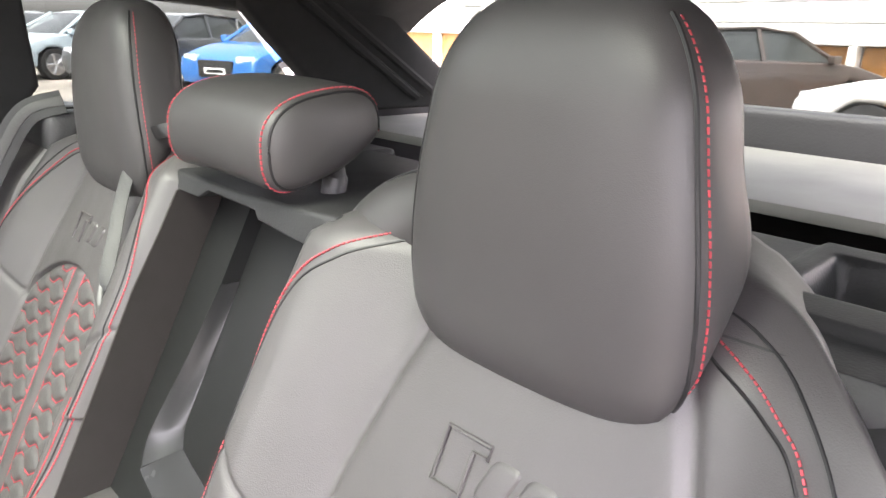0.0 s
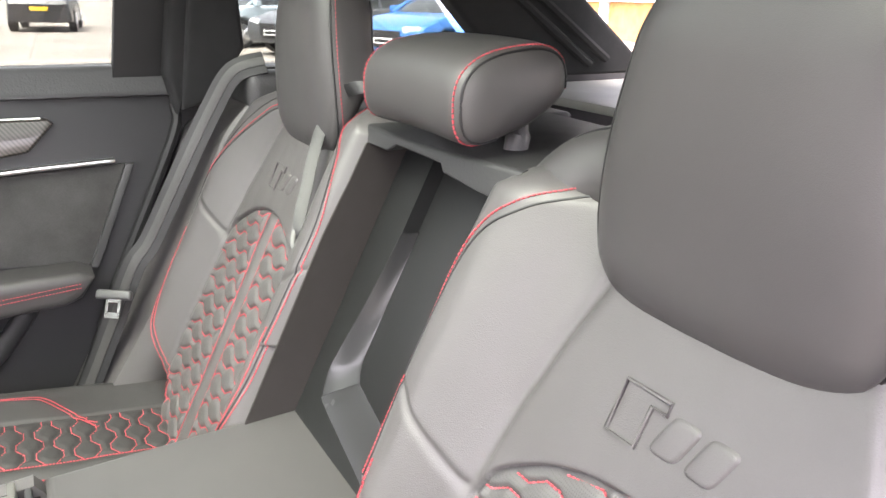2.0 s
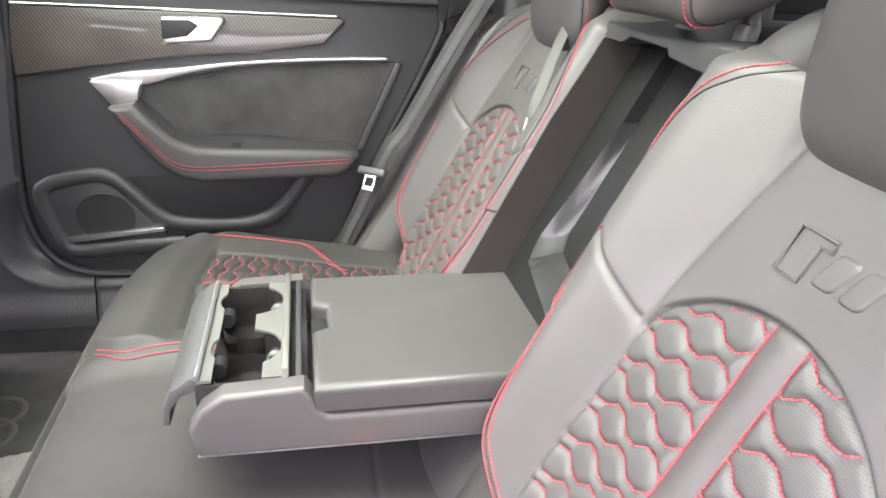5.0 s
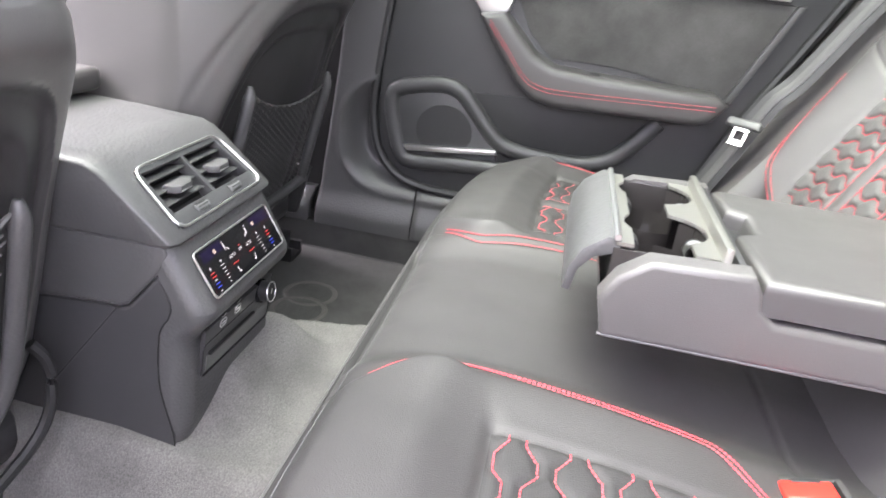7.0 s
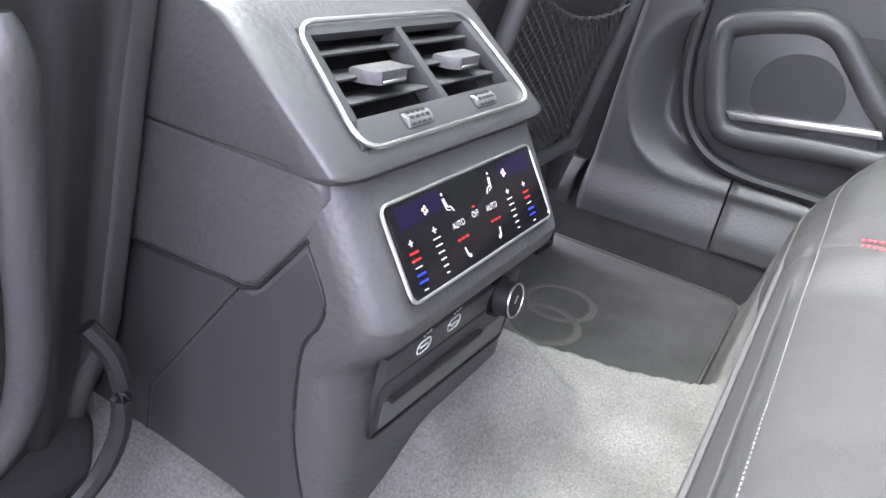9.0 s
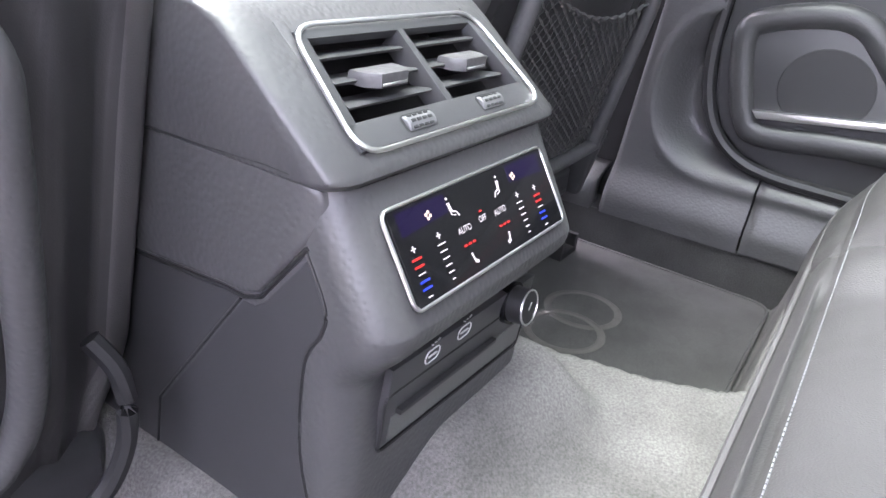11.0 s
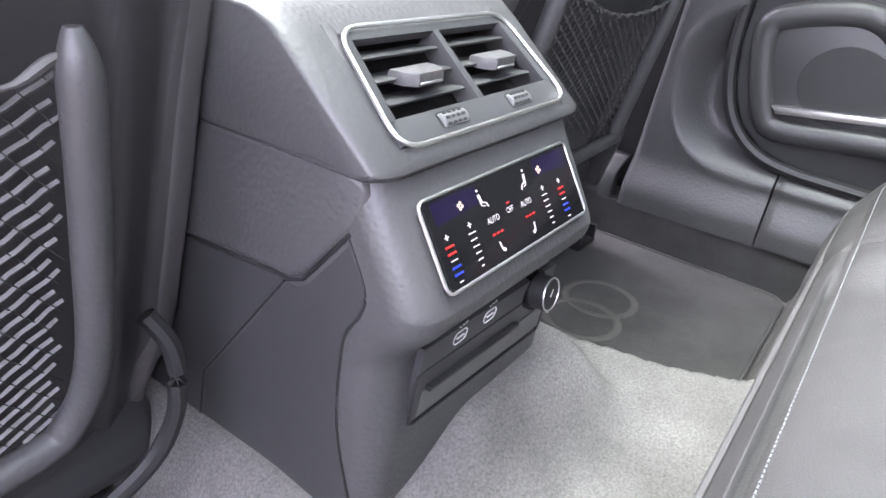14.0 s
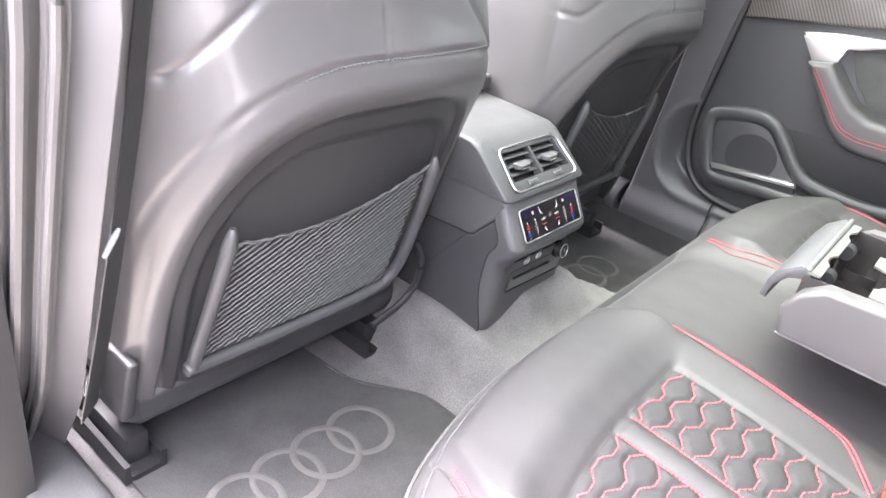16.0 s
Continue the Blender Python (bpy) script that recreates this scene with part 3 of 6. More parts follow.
# ---- recess behind the folded armrest ----
RS = [(0.05, 0.60), (0.245, 0.64), (0.055, 1.03), (0.02, 1.09), (-0.002, 1.131), (-0.036, 1.131), (-0.050, 1.122), (-0.060, 1.104), (-0.060, 1.08)]
for m in (1, -1):
    bm = bmesh.new()
    prism(bm, RS, lambda u, v, w, m=m: Vector((m * (0.119 + w), u - (0.04 if m < 0 else 0.0), v)), 0.003, 0.0)
    part("recess_side", bm, FABRIC if m > 0 else PLASTIC, rear_seat, "brown carpeted side of the armrest recess")
bm = bmesh.new()
blk(bm, (-0.118, -0.03, 0.58), (0.118, 0.0, 1.14), 0.004, 2, lambda x, y, z: Vector((x, y + 0.085 - (z - 0.80) * 0.5, z)))
rb = part("recess_back", bm, DARKPLATE, rear_seat, "dark plastic back of the armrest recess")
bm = bmesh.new()
IN = [(p.x, p.y) for p in smooth_line([(0.0535, 1.04, 0), (0.054, 0.97, 0), (0.054, 0.905, 0), (0.052, 0.890, 0), (0.043, 0.877, 0), (0.028, 0.872, 0), (-0.117, 0.845, 0)], 6)]
OUT = [(p.x, p.y) for p in smooth_line([(0.0565, 1.04, 0), (0.066, 0.97, 0), (0.081, 0.895, 0), (0.082, 0.874, 0), (0.074, 0.855, 0), (0.055, 0.845, 0), (-0.117, 0.815, 0)], 6)]
prism(bm, OUT + [(-0.117, 0.60), (0.118, 0.60), (0.118, 1.125), (0.0555, 1.125)], lambda u, v, w: Vector((u, 0.085 + w - (v - 0.80) * 0.5, v)), 0.022, 0.0)
part("raised_plate", bm, DARKPLATE, rb, "raised grey plastic plate")
bm = bmesh.new()
rows = []
for a, b in zip(IN, OUT):
    rows.append([bm.verts.new((a[0] + (b[0] - a[0]) * e, 0.085 + w - (a[1] + (b[1] - a[1]) * e - 0.80) * 0.5, a[1] + (b[1] - a[1]) * e)) for e, w in ((0.0, 0.0006), (0.12, 0.002), (0.5, 0.012), (0.88, 0.0205), (1.0, 0.0224))])
for a, b in zip(rows, rows[1:]):
    for j in range(4):
        bm.faces.new((a[j], b[j], b[j + 1], a[j + 1]))
part("edge_strip", bm, SATIN, rb, "bright satin step along the plate")
bm = bmesh.new()
blk(bm, (0.07, 0.0, 1.045), (0.10, 0.018, 1.062), 0.003, 2, lambda x, y, z: Vector((x, y - 0.055, z)))
part("latch", bm, BLACK, rear_seat, "small black latch")
bm = bmesh.new()
BEAM = [(0.150, 1.130), (0.077, 1.130), (0.060, 1.139), (-0.030, 1.138), (-0.039, 1.131), (-0.098, 1.127), (-0.150, 1.125), (-0.150, 1.156), (-0.061, 1.152), (0.02, 1.149), (0.15, 1.150)]
prism(bm, BEAM, lambda u, v, w: Vector((u, -0.26 + w - 0.35 * (v - 1.14), v + 0.012 * math.sin(math.pi * w / 0.25))), 0.252, 0.005, 3)
part("top_panel", bm, DARKTRIM, rear_seat, "grey moulded top of the middle backrest")

# padded flank of the near backrest beside the recess
bm = bmesh.new()
FLANK = smooth_line([(-0.136, 0.004 + 0.5 * (1.053 - z) - 0.036, z) for z in (0.78, 0.90, 1.0, 1.06)] + [(-0.150, -0.050, 1.10), (-0.168, -0.062, 1.135), (-0.205, -0.075, 1.156), (-0.28, -0.080, 1.162), (-0.36, -0.080, 1.164)], 8)
FR = [0.030 + 0.013 * ramp(p.z, 1.04, 1.15) for p in FLANK]
tube(bm, FLANK, FR, 24)
fl = part("backrest_flank", bm, SMOOTH, rear_seat, "smooth leather flank of the backrest")
bm = bmesh.new()
tube(bm, [p + Vector((0.2, 0.35, 0.92)).normalized() * (r + 0.0002) for p, r in list(zip(FLANK, FR))[20:]], 0.0011, 5)
part("seam", bm, BLACK, fl)
sheet("lower_back", lambda x, z: Vector((x, 0.030 + 0.5 * (1.053 - z) - 0.02 * (x / 0.14) ** 4, z)), spread(-0.15, 0.15, 24), spread(0.60, 0.740, 16), LEATHER_DIM, rear_seat, "leather behind the armrest", back=(0, -0.03, 0))
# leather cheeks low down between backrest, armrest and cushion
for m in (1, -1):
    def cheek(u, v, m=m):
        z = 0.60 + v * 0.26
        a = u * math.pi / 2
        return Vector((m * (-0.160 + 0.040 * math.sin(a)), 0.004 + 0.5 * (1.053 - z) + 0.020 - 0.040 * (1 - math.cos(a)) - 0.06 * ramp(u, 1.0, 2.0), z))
    sheet("cheek", cheek, [-2.0, -1.5, -1.0] + spread(-0.8, 1.0, 14) + [1.4, 2.0], spread(0, 1, 14), LEATHER_DIM, rear_seat, "leather cheek beside the armrest")

# ---- cushion ----
CUSH = [(0.14, 0.635), (0.30, 0.660), (0.45, 0.684), (0.56, 0.694), (0.62, 0.692), (0.664, 0.682), (0.692, 0.662), (0.705, 0.632), (0.707, 0.60), (0.698, 0.54), (0.67, 0.44)]
PROFILE = []
for p in smooth_line([(0, y, z) for y, z in CUSH], 80):
    if not PROFILE or (p - PROFILE[-1]).length > 0.0021:
        PROFILE.append(p)
Y0 = 0.552


def seat_run(y):
    """Side line of the quilted seat's bolster: distance from the seat's middle to its seam."""
    return 0.196 + 0.012 * ramp(y, 0.5, 0.65) - 0.045 * ramp(y, 0.610, 0.695) - 0.10 * ramp(0.385 - y, 0, 0.10)


def cush_h(x, y):
    a = abs(x)
    i = a - XC
    h = 0.010 * ramp(abs(i), 0.12, 0.20) * (1 - ramp(abs(i), 0.182, 0.22)) * ramp(0.67 - y, 0, 0.10) * ramp(y - 0.30, 0, 0.12)
    h -= 0.012 * (1 - ramp(a, 0.11, 0.16))
    if y > 0.36:
        h += groove(abs(i) - seat_run(y) - 0.001, 0.003, 0.004)
    if abs(i) < 0.16 and y < Y0 + 0.03:
        ins = ramp(0.131 - abs(i), -0.012, 0.018) * ramp(Y0 - y, -0.012, 0.020)
        band = ramp(abs(i), 0.0185, 0.025)
        h += ins * (quilt_height(i, Y0 - y - 0.008, 0, 18) * band + 0.006 * (1 - band) * max(0.0, 1 - (i / 0.017) ** 2) - 0.005)
    h += groove(y - Y0, 0.007, 0.005) * (1 - ramp(abs(i), 0.125, 0.16))
    h += groove(abs(i) - 0.134, 0.004, 0.0035) * ramp(Y0 - y, -0.012, 0.012)
    h += 0.015 * ramp(y, 0.556, 0.61) * (1 - ramp(y, 0.668, 0.70)) * (1 - ramp(abs(i) - seat_run(y), -0.022, -0.004))
    h += groove(y - 0.6895, 0.003, 0.003)
    h += groove(y - 0.298, 0.003, 0.004) * (1 - ramp(a, 0.15, 0.17))
    return h + 0.002 * noise.noise((x * 9, y * 9, 7)) + 0.0008 * noise.noise((x * 30, y * 22, 2))


def cush_round(x):
    """How far the cushion's front draws back towards the doors."""
    return 0.050 * max(0, (abs(x) - 0.29) / 0.27) ** 2 + 0.02 * max(0, (abs(x) - 0.50) / 0.12) ** 2


def cush_point(x, k):
    p = PROFILE[k]
    y, z = p[1], p[2]
    a = abs(x)
    nz = ramp(z, 0.55, 0.68)
    h = cush_h(x, y)
    if z < 0.66 and y > 0.6:
        h = groove(a - 0.195, 0.003, 0.004) + (0.012 if x > 0 else 0.005) * (1 - ramp(abs(a - XC), 0.135, 0.165)) * ramp(z, 0.56, 0.64)
        return Vector((x, y + h * (1 - nz) - cush_round(x), z - 0.05 * max(0, (a - 0.57) / 0.05) ** 2))
    return Vector((x, y - cush_round(x) * ramp(y, 0.4, 0.65), z + h * nz - 0.035 * max(0, (a - 0.58) / 0.05) ** 2))


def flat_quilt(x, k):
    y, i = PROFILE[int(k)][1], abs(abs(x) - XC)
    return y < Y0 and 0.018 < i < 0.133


cushion = sheet("cushion", cush_point, spread(-0.635, 0.635, 460), list(range(len(PROFILE))), LEATHER_DIM, rear_seat, "grey-black leather bench cushion with quilted seats", second=(PERF_FLAT_DIM, flat_quilt))


def cush_z(y):
    for p, q in zip(PROFILE, PROFILE[1:]):
        if p[1] <= y <= q[1]:
            return p[2] + (q[2] - p[2]) * (y - p[1]) / max(1e-6, q[1] - p[1])
    return 0.64


def on_cush(x, y, h=0.0012):
    z = cush_z(y)
    return Vector((x, y - cush_round(x) * ramp(y, 0.4, 0.65), z + cush_h(x, y) * ramp(z, 0.55, 0.68) + h - 0.035 * max(0, (abs(x) - 0.58) / 0.05) ** 2))


lines = []
edge_lines = []
for m in (1, -1):
    for sgn in (-1, 1):
        for k in range(0, 17):
            pts = []
            for a in spread(0.018, 0.133, 60):
                y = Y0 - 0.008 - quilt_line(k, a * sgn)
                if 0.16 < y < Y0 - 0.004:
                    pts.append(on_cush(-m * (XC + a * sgn), y))
            if len(pts) > 2:
                lines.append(pts)
        lines.append([on_cush(m * -XC + sgn * 0.018, y) for y in spread(Y0 - 0.004, 0.2, 50)])
        for off in (-0.0055, 0.0055):
            edge_lines.append([on_cush(m * -XC + sgn * (seat_run(y) + off), y, 0.0018) for y in spread(0.664, 0.30, 104)])
v, f = gather(lines, (0, 0, 1))
raw("cushion_stitching", v, f, RED, cushion, "red thread", "stuff", False)
v, f = gather(edge_lines, (0, 0, 1))
raw("edge_stitching", v, f, RED, cushion, "red double seam", "stuff", False)
bm = bmesh.new()
tube(bm, [(x, 0.7045 - cush_round(x), 0.640) for x in spread(-0.6, 0.6, 60)], 0.0022, 6)
part("front_piping", bm, SMOOTH, cushion)
v, f = stitches([on_cush(x, 0.686, 0.0006) for x in spread(-0.6, 0.6, 160)], (0, 0.5, 0.85), 0.004, 0.0028, 0.0004)
raw("front_stitching", v, f, THREAD, cushion, "grey thread", "stuff", False)

# ---- armrest ----
arm = thing("armrest", "folded-down leather centre armrest with open cup holders", "armrest")
SIDE = [(0.09, 0.742), (0.482, 0.742), (0.490, 0.775), (0.478, 0.797), (0.455, 0.814), (0.376, 0.818), (0.368, 0.806), (0.364, 0.79), (0.352, 0.781), (0.09, 0.781)]
bm = bmesh.new()
for sx in (1, -1):
    prism(bm, SIDE, lambda u, v, w, sx=sx: Vector((sx * (0.110 + w), u, v)), 0.024, 0.006, 3)
blk(bm, (-0.112, 0.09, 0.742), (0.112, 0.48, 0.7515), 0.002)
part("body", bm, LEATHER, arm)
for sx in (1, -1):
    bm = bmesh.new()
    tube(bm, [(sx * 0.131, 0.09, 0.743), (sx * 0.131, 0.30, 0.7425), (sx * 0.131, 0.484, 0.743)], 0.002, 6)
    part("lower_piping", bm, LEATHER, arm)
bm = bmesh.new()
LID = [(-0.130, 0.062), (0.130, 0.062), (0.130, 0.367), (0.050, 0.367), (0.043, 0.349), (-0.004, 0.349), (-0.013, 0.367), (-0.130, 0.367)]
prism(bm, LID, lambda u, v, w: Vector((u, v, 0.784 + w + 0.0025 * math.sin(u * 30) * math.sin(v * 20))), 0.030, 0.010, 4)
part("lid", bm, SMOOTH, arm, "padded leather lid with a finger notch")
# black block laid in the finger notch to give it a shaded floor
bm = bmesh.new()
blk(bm, (-0.012, 0.348, 0.784), (0.049, 0.3675, 0.796), 0.003, 2)
part("notch_shade", bm, BLACK, arm)
# cup holder: a dark tray under a pale plate with two round openings
CUPS = (-0.047, 0.062)
bm = bmesh.new()
blk(bm, (-0.109, 0.374, 0.752), (0.109, 0.484, 0.760), 0.001)
blk(bm, (-0.109, 0.372, 0.752), (0.109, 0.392, 0.806), 0.002)
blk(bm, (0.105, 0.39, 0.752), (0.1095, 0.484, 0.812), 0.001)
blk(bm, (-0.1095, 0.39, 0.752), (-0.105, 0.484, 0.812), 0.001)
tray = part("cup_tray", bm, PIANO, arm, "dark gloss tray")
for cx in CUPS:
    bm = bmesh.new()
    ring = [(cx + 0.0375 * math.cos(q), 0.437 + 0.0375 * math.sin(q)) for q in [2 * math.pi * j / 40 for j in range(41)]]
    rows = [[bm.verts.new((x, y, z)) for x, y in ring] for z in (0.760, 0.785, 0.812)]
    for a, b in zip(rows, rows[1:]):
        for j in range(40):
            if b is rows[1] or math.sin(2 * math.pi * (j + 0.5) / 40) < -0.45:
                bm.faces.new((a[j], a[j + 1], b[j + 1], b[j]))
    part("cup_well", bm, PIANO, tray)


def cup_plate(bm):
    """A plate round two cup openings and the slot that joins them, cut out by leaving cells empty."""
    nx, ny = 144, 58
    x0, x1, y0, y1 = -0.108, 0.108, 0.396, 0.483
    at = {}

    def vert(i, j):
        if (i, j) not in at:
            at[i, j] = bm.verts.new((x0 + (x1 - x0) * i / nx, y0 + (y1 - y0) * j / ny, 0.814))
        return at[i, j]
    for i in range(nx):
        for j in range(ny):
            x, y = x0 + (x1 - x0) * (i + 0.5) / nx, y0 + (y1 - y0) * (j + 0.5) / ny
            slot = 0.430 if CUPS[0] < x < CUPS[1] else 0.419
            if any(math.hypot(x - c, y - 0.437) < 0.0372 for c in CUPS) or slot < y < 0.4685:
                continue
            bm.faces.new((vert(i, j), vert(i + 1, j), vert(i + 1, j + 1), vert(i, j + 1)))
    low = bmesh.ops.extrude_face_region(bm, geom=bm.faces[:])
    bmesh.ops.translate(bm, vec=(0, 0, 0.003), verts=[v for v in low["geom"] if isinstance(v, bmesh.types.BMVert)])


bm = bmesh.new()
cup_plate(bm)
part("cup_plate", bm, CHAMPAGNE, arm, "pale satin metal cup holder plate", smooth=False)
bm = bmesh.new()
blk(bm, (-0.112, 0.391, 0.806), (0.112, 0.398, 0.829), 0.002, 2)
part("cup_bar", bm, CHAMPAGNE, arm, "pale satin metal rim")
bm = bmesh.new()
blk(bm, (-0.110, 0.3785, 0.79), (0.110, 0.385, 0.818), 0.002, 2)
part("rear_rim", bm, PLASTIC, arm)
for cx in CUPS:
    for dx, dy, up in ((0.004, -0.031, 1), (-0.006, 0.030, 0)):
        bm = bmesh.new()
        tube(bm, [(cx + dx - 0.009, 0.437 + dy, 0.797), (cx + dx + 0.009, 0.437 + dy, 0.797)], 0.0095, 16)
        grip = part("gripper", bm, BLACK, tray)
        if up:
            bm = bmesh.new()
            tube(bm, [(cx + dx - 0.0085, 0.437 + dy + 0.001, 0.7985), (cx + dx + 0.0005, 0.437 + dy + 0.001, 0.7985)], 0.0096, 16)
            part("gripper_cap", bm, CHROME, tray, "bright gripper end")
bm = bmesh.new()
FLAP = [(0.476, 0.808), (0.480, 0.820), (0.490, 0.820), (0.508, 0.806), (0.517, 0.788), (0.519, 0.766), (0.512, 0.765), (0.509, 0.785), (0.498, 0.799)]
prism(bm, FLAP, lambda u, v, w: Vector((-0.108 + w, u, v)), 0.216, 0.003, 2, True)
flap = part("flap", bm, GRAIN, arm, "open satin flap of the cup holder")
bm = bmesh.new()
tube(bm, [(-0.108, 0.482, 0.8205), (0.108, 0.482, 0.8205)], 0.003, 8)
part("trim_strip", bm, CHROME, flap, "satin metal edge")

WEBSHEEN = material("webbing sheen", (0.045, 0.044, 0.043), 0.42, bump=0.5, scale=300, vary=0.1)
SILVERWEB = material("silver-grey webbing", (0.11, 0.11, 0.108), 0.5, bump=0.5, scale=300, vary=0.1)

# ---- belts ----
def ribbon(name, pts, wide, mat, parent, w=0.047, label=""):
    """A flat woven strap along pts; wide(p) is its sideways direction."""
    line = smooth_line(pts, 10)
    bm = bmesh.new()
    rows = []
    for k, p in enumerate(line):
        d = (line[min(k + 1, len(line) - 1)] - line[max(k - 1, 0)]).normalized()
        s = Vector(wide).normalized()
        s = (s - d * s.dot(d)).normalized()
        nrm = s.cross(d)
        rows.append([bm.verts.new(p + s * w * e + nrm * 0.0011 * (1 - (2 * e) ** 2 * 0.2) * q) for e, q in ((-0.5, 1), (-0.25, 1.6), (0.25, 1.6), (0.5, 1), (0.5, -1), (-0.5, -1))])
    for a, b in zip(rows, rows[1:]):
        for j in range(6):
            bm.faces.new((a[j], a[(j + 1) % 6], b[(j + 1) % 6], b[j]))
    return part(name, bm, mat, parent, label)


def belt_tongue(parent, at, d):
    bm = bmesh.new()
    m4 = Matrix.Translation(at) @ Vector(d).to_track_quat("Z", "Y").to_matrix().to_4x4()
    blk(bm, (-0.030, -0.006, 0.0), (0.030, 0.006, 0.016), 0.005, 3, lambda x, y, z: m4 @ Vector((x, y, z + 0.004 * (x / 0.03) ** 2)))
    t = part("tongue_grip", bm, GRAIN, parent)
    bm = bmesh.new()
    for lo, hi in (((-0.013, -0.001, 0.014), (-0.008, 0.001, 0.048)), ((0.008, -0.001, 0.014), (0.013, 0.001, 0.048)), ((-0.013, -0.001, 0.040), (0.013, 0.001, 0.050)), ((-0.013, -0.001, 0.012), (0.013, 0.001, 0.024))):
        blk(bm, lo, hi, 0.0006, 1, lambda x, y, z: m4 @ Vector((x, y, z)))
    part("tongue_blade", bm, STEEL, t, "bright steel tongue")


belt = thing("seat_belt", "grey outer rear seat belt with steel tongue", "seat belt", "rear seat belts")
ribbon("webbing", [(0.565, -0.03, 1.183), (0.58, 0.018, 1.166), (0.590, 0.057, 1.107), (0.596, 0.110, 1.011), (0.602, 0.172, 0.896), (0.605, 0.205, 0.85), (0.61, 0.255, 0.737), (0.62, 0.305, 0.627), (0.625, 0.34, 0.56)], (0.45, 0.7, 0.35), WEB, belt, 0.036)
# lighter ribbon laid on the belt: its sheen put into colour
ribbon("webbing_sheen", [(0.564, -0.0285, 1.185), (0.5785, 0.0195, 1.168), (0.5882, 0.0588, 1.108), (0.5942, 0.1118, 1.012), (0.6002, 0.1738, 0.897), (0.6032, 0.2068, 0.851), (0.6082, 0.2568, 0.738), (0.6182, 0.3068, 0.628)], (0.45, 0.7, 0.35), WEBSHEEN, belt, 0.014, "belt sheen drawn as a lighter stripe")
belt_tongue(belt, (0.592, 0.238, 0.824), (-0.35, 0.25, -0.80))
belt = thing("seat_belt", "grey middle rear seat belt over the backrest edge", "seat belt", "rear seat belts")
ribbon("webbing", [(0.195, -0.070, 1.165), (0.205, -0.048, 1.180), (0.222, -0.033, 1.179), (0.252, -0.027, 1.168), (0.266, -0.018, 1.148), (0.260, 0.004, 1.105), (0.240, 0.026, 1.060), (0.212, 0.050, 1.005), (0.190, 0.030, 0.97)], (0.75, 0.35, 0.55), WEB, belt, 0.016)
ribbon("webbing_edge", [(0.268, -0.022, 1.163), (0.276, -0.019, 1.154), (0.268, 0.004, 1.110), (0.249, 0.025, 1.066), (0.220, 0.053, 1.010), (0.206, 0.060, 0.985), (0.190, 0.040, 0.96)], (0.75, 0.35, 0.55), SILVERWEB, belt, 0.0055, "pale strap edge")


def buckle(x, y, z, label):
    """Two red-buttoned buckles side by side in a dark socket let into the cushion."""
    t = thing("belt_buckle", label, "buckle", "rear belt buckles")
    up = Vector((0.12, 0.22, 0.97)).normalized()
    ay = Vector((0, 1, 0))
    ay = (ay - up * ay.dot(up)).normalized()
    ax = ay.cross(up)
    P = lambda a, b, c: Vector((x, y, z)) + ay * a + ax * b + up * c
    bm = bmesh.new()
    for lo, hi in (((-0.030, -0.036, -0.05), (-0.024, 0.036, 0.003)), ((0.024, -0.036, -0.05), (0.030, 0.036, 0.003)), ((-0.024, -0.036, -0.05), (0.024, -0.031, 0.003)), ((-0.024, 0.031, -0.05), (0.024, 0.036, 0.003)), ((-0.024, -0.031, -0.05), (0.024, 0.031, -0.02))):
        blk(bm, lo, hi, 0.002, 2, P)
    part("socket", bm, LEATHER_DIM, t, "dark socket in the leather")
    for c0 in (-0.0155, 0.0155):
        bm = bmesh.new()
        blk(bm, (-0.022, c0 - 0.0145, -0.03), (0.022, c0 + 0.0145, 0.002), 0.004, 3, P)
        case = part("case", bm, BLACK, t)
        bm = bmesh.new()
        blk(bm, (-0.020, c0 - 0.0130, -0.01), (0.020, c0 + 0.0130, 0.005), 0.003, 3, lambda a, b, c: P(a, b, c + 0.002 * (1 - (a / 0.02) ** 2)))
        bt = part("release_button", bm, BUTTON, case, "bright red release button")
        bm = bmesh.new()
        blk(bm, (-0.011, c0 + 0.0085, 0.0045), (0.011, c0 + 0.0125, 0.0068), 0.0004, 1, P)
        part("slot", bm, BLACK, case)


buckle(-0.197, 0.304, 0.669, "pair of red-buttoned buckles between the cushions")
belt_tongue(thing("belt_tongue", "steel belt tongue tucked beside the backrest", "seat belt"), (0.155, 0.19, 0.745), (0, 0.4, -0.9))


# ---- centre console ----
con = thing("centre_console", "grey rear centre console with air vents and climate display", "car console")
FACE = smooth_line([(0, y, z) for y, z in ((0.890, 0.40), (0.884, 0.47), (0.873, 0.515), (0.871, 0.56), (0.871, 0.606), (0.868, 0.624), (0.850, 0.645), (0.846, 0.656), (0.849, 0.666), (0.874, 0.710), (0.882, 0.7255))], 5)


def column(u, k):
    """The column's rear face, rounded over into its two flanks: u runs round it, k up it."""
    y, z = FACE[k][1], FACE[k][2]
    r, half, sx = 0.022, 0.108, 1 if u > 0 else -1
    a = abs(u)
    if a <= 1:
        return Vector((u * (half - r), y, z))
    if a <= 2:
        q = (a - 1) * math.pi / 2
        return Vector((sx * (half - r + r * math.sin(q)), y + r * (1 - math.cos(q)), z))
    return Vector((sx * half, y + r + (a - 2) * 0.4, z))


sheet("body", column, [-3, -2] + spread(-1.9, -1.1, 7) + spread(-1, 1, 9) + spread(1.1, 1.9, 7) + [2, 3], list(range(len(FACE))), GRAIN, con, "grained rear column")


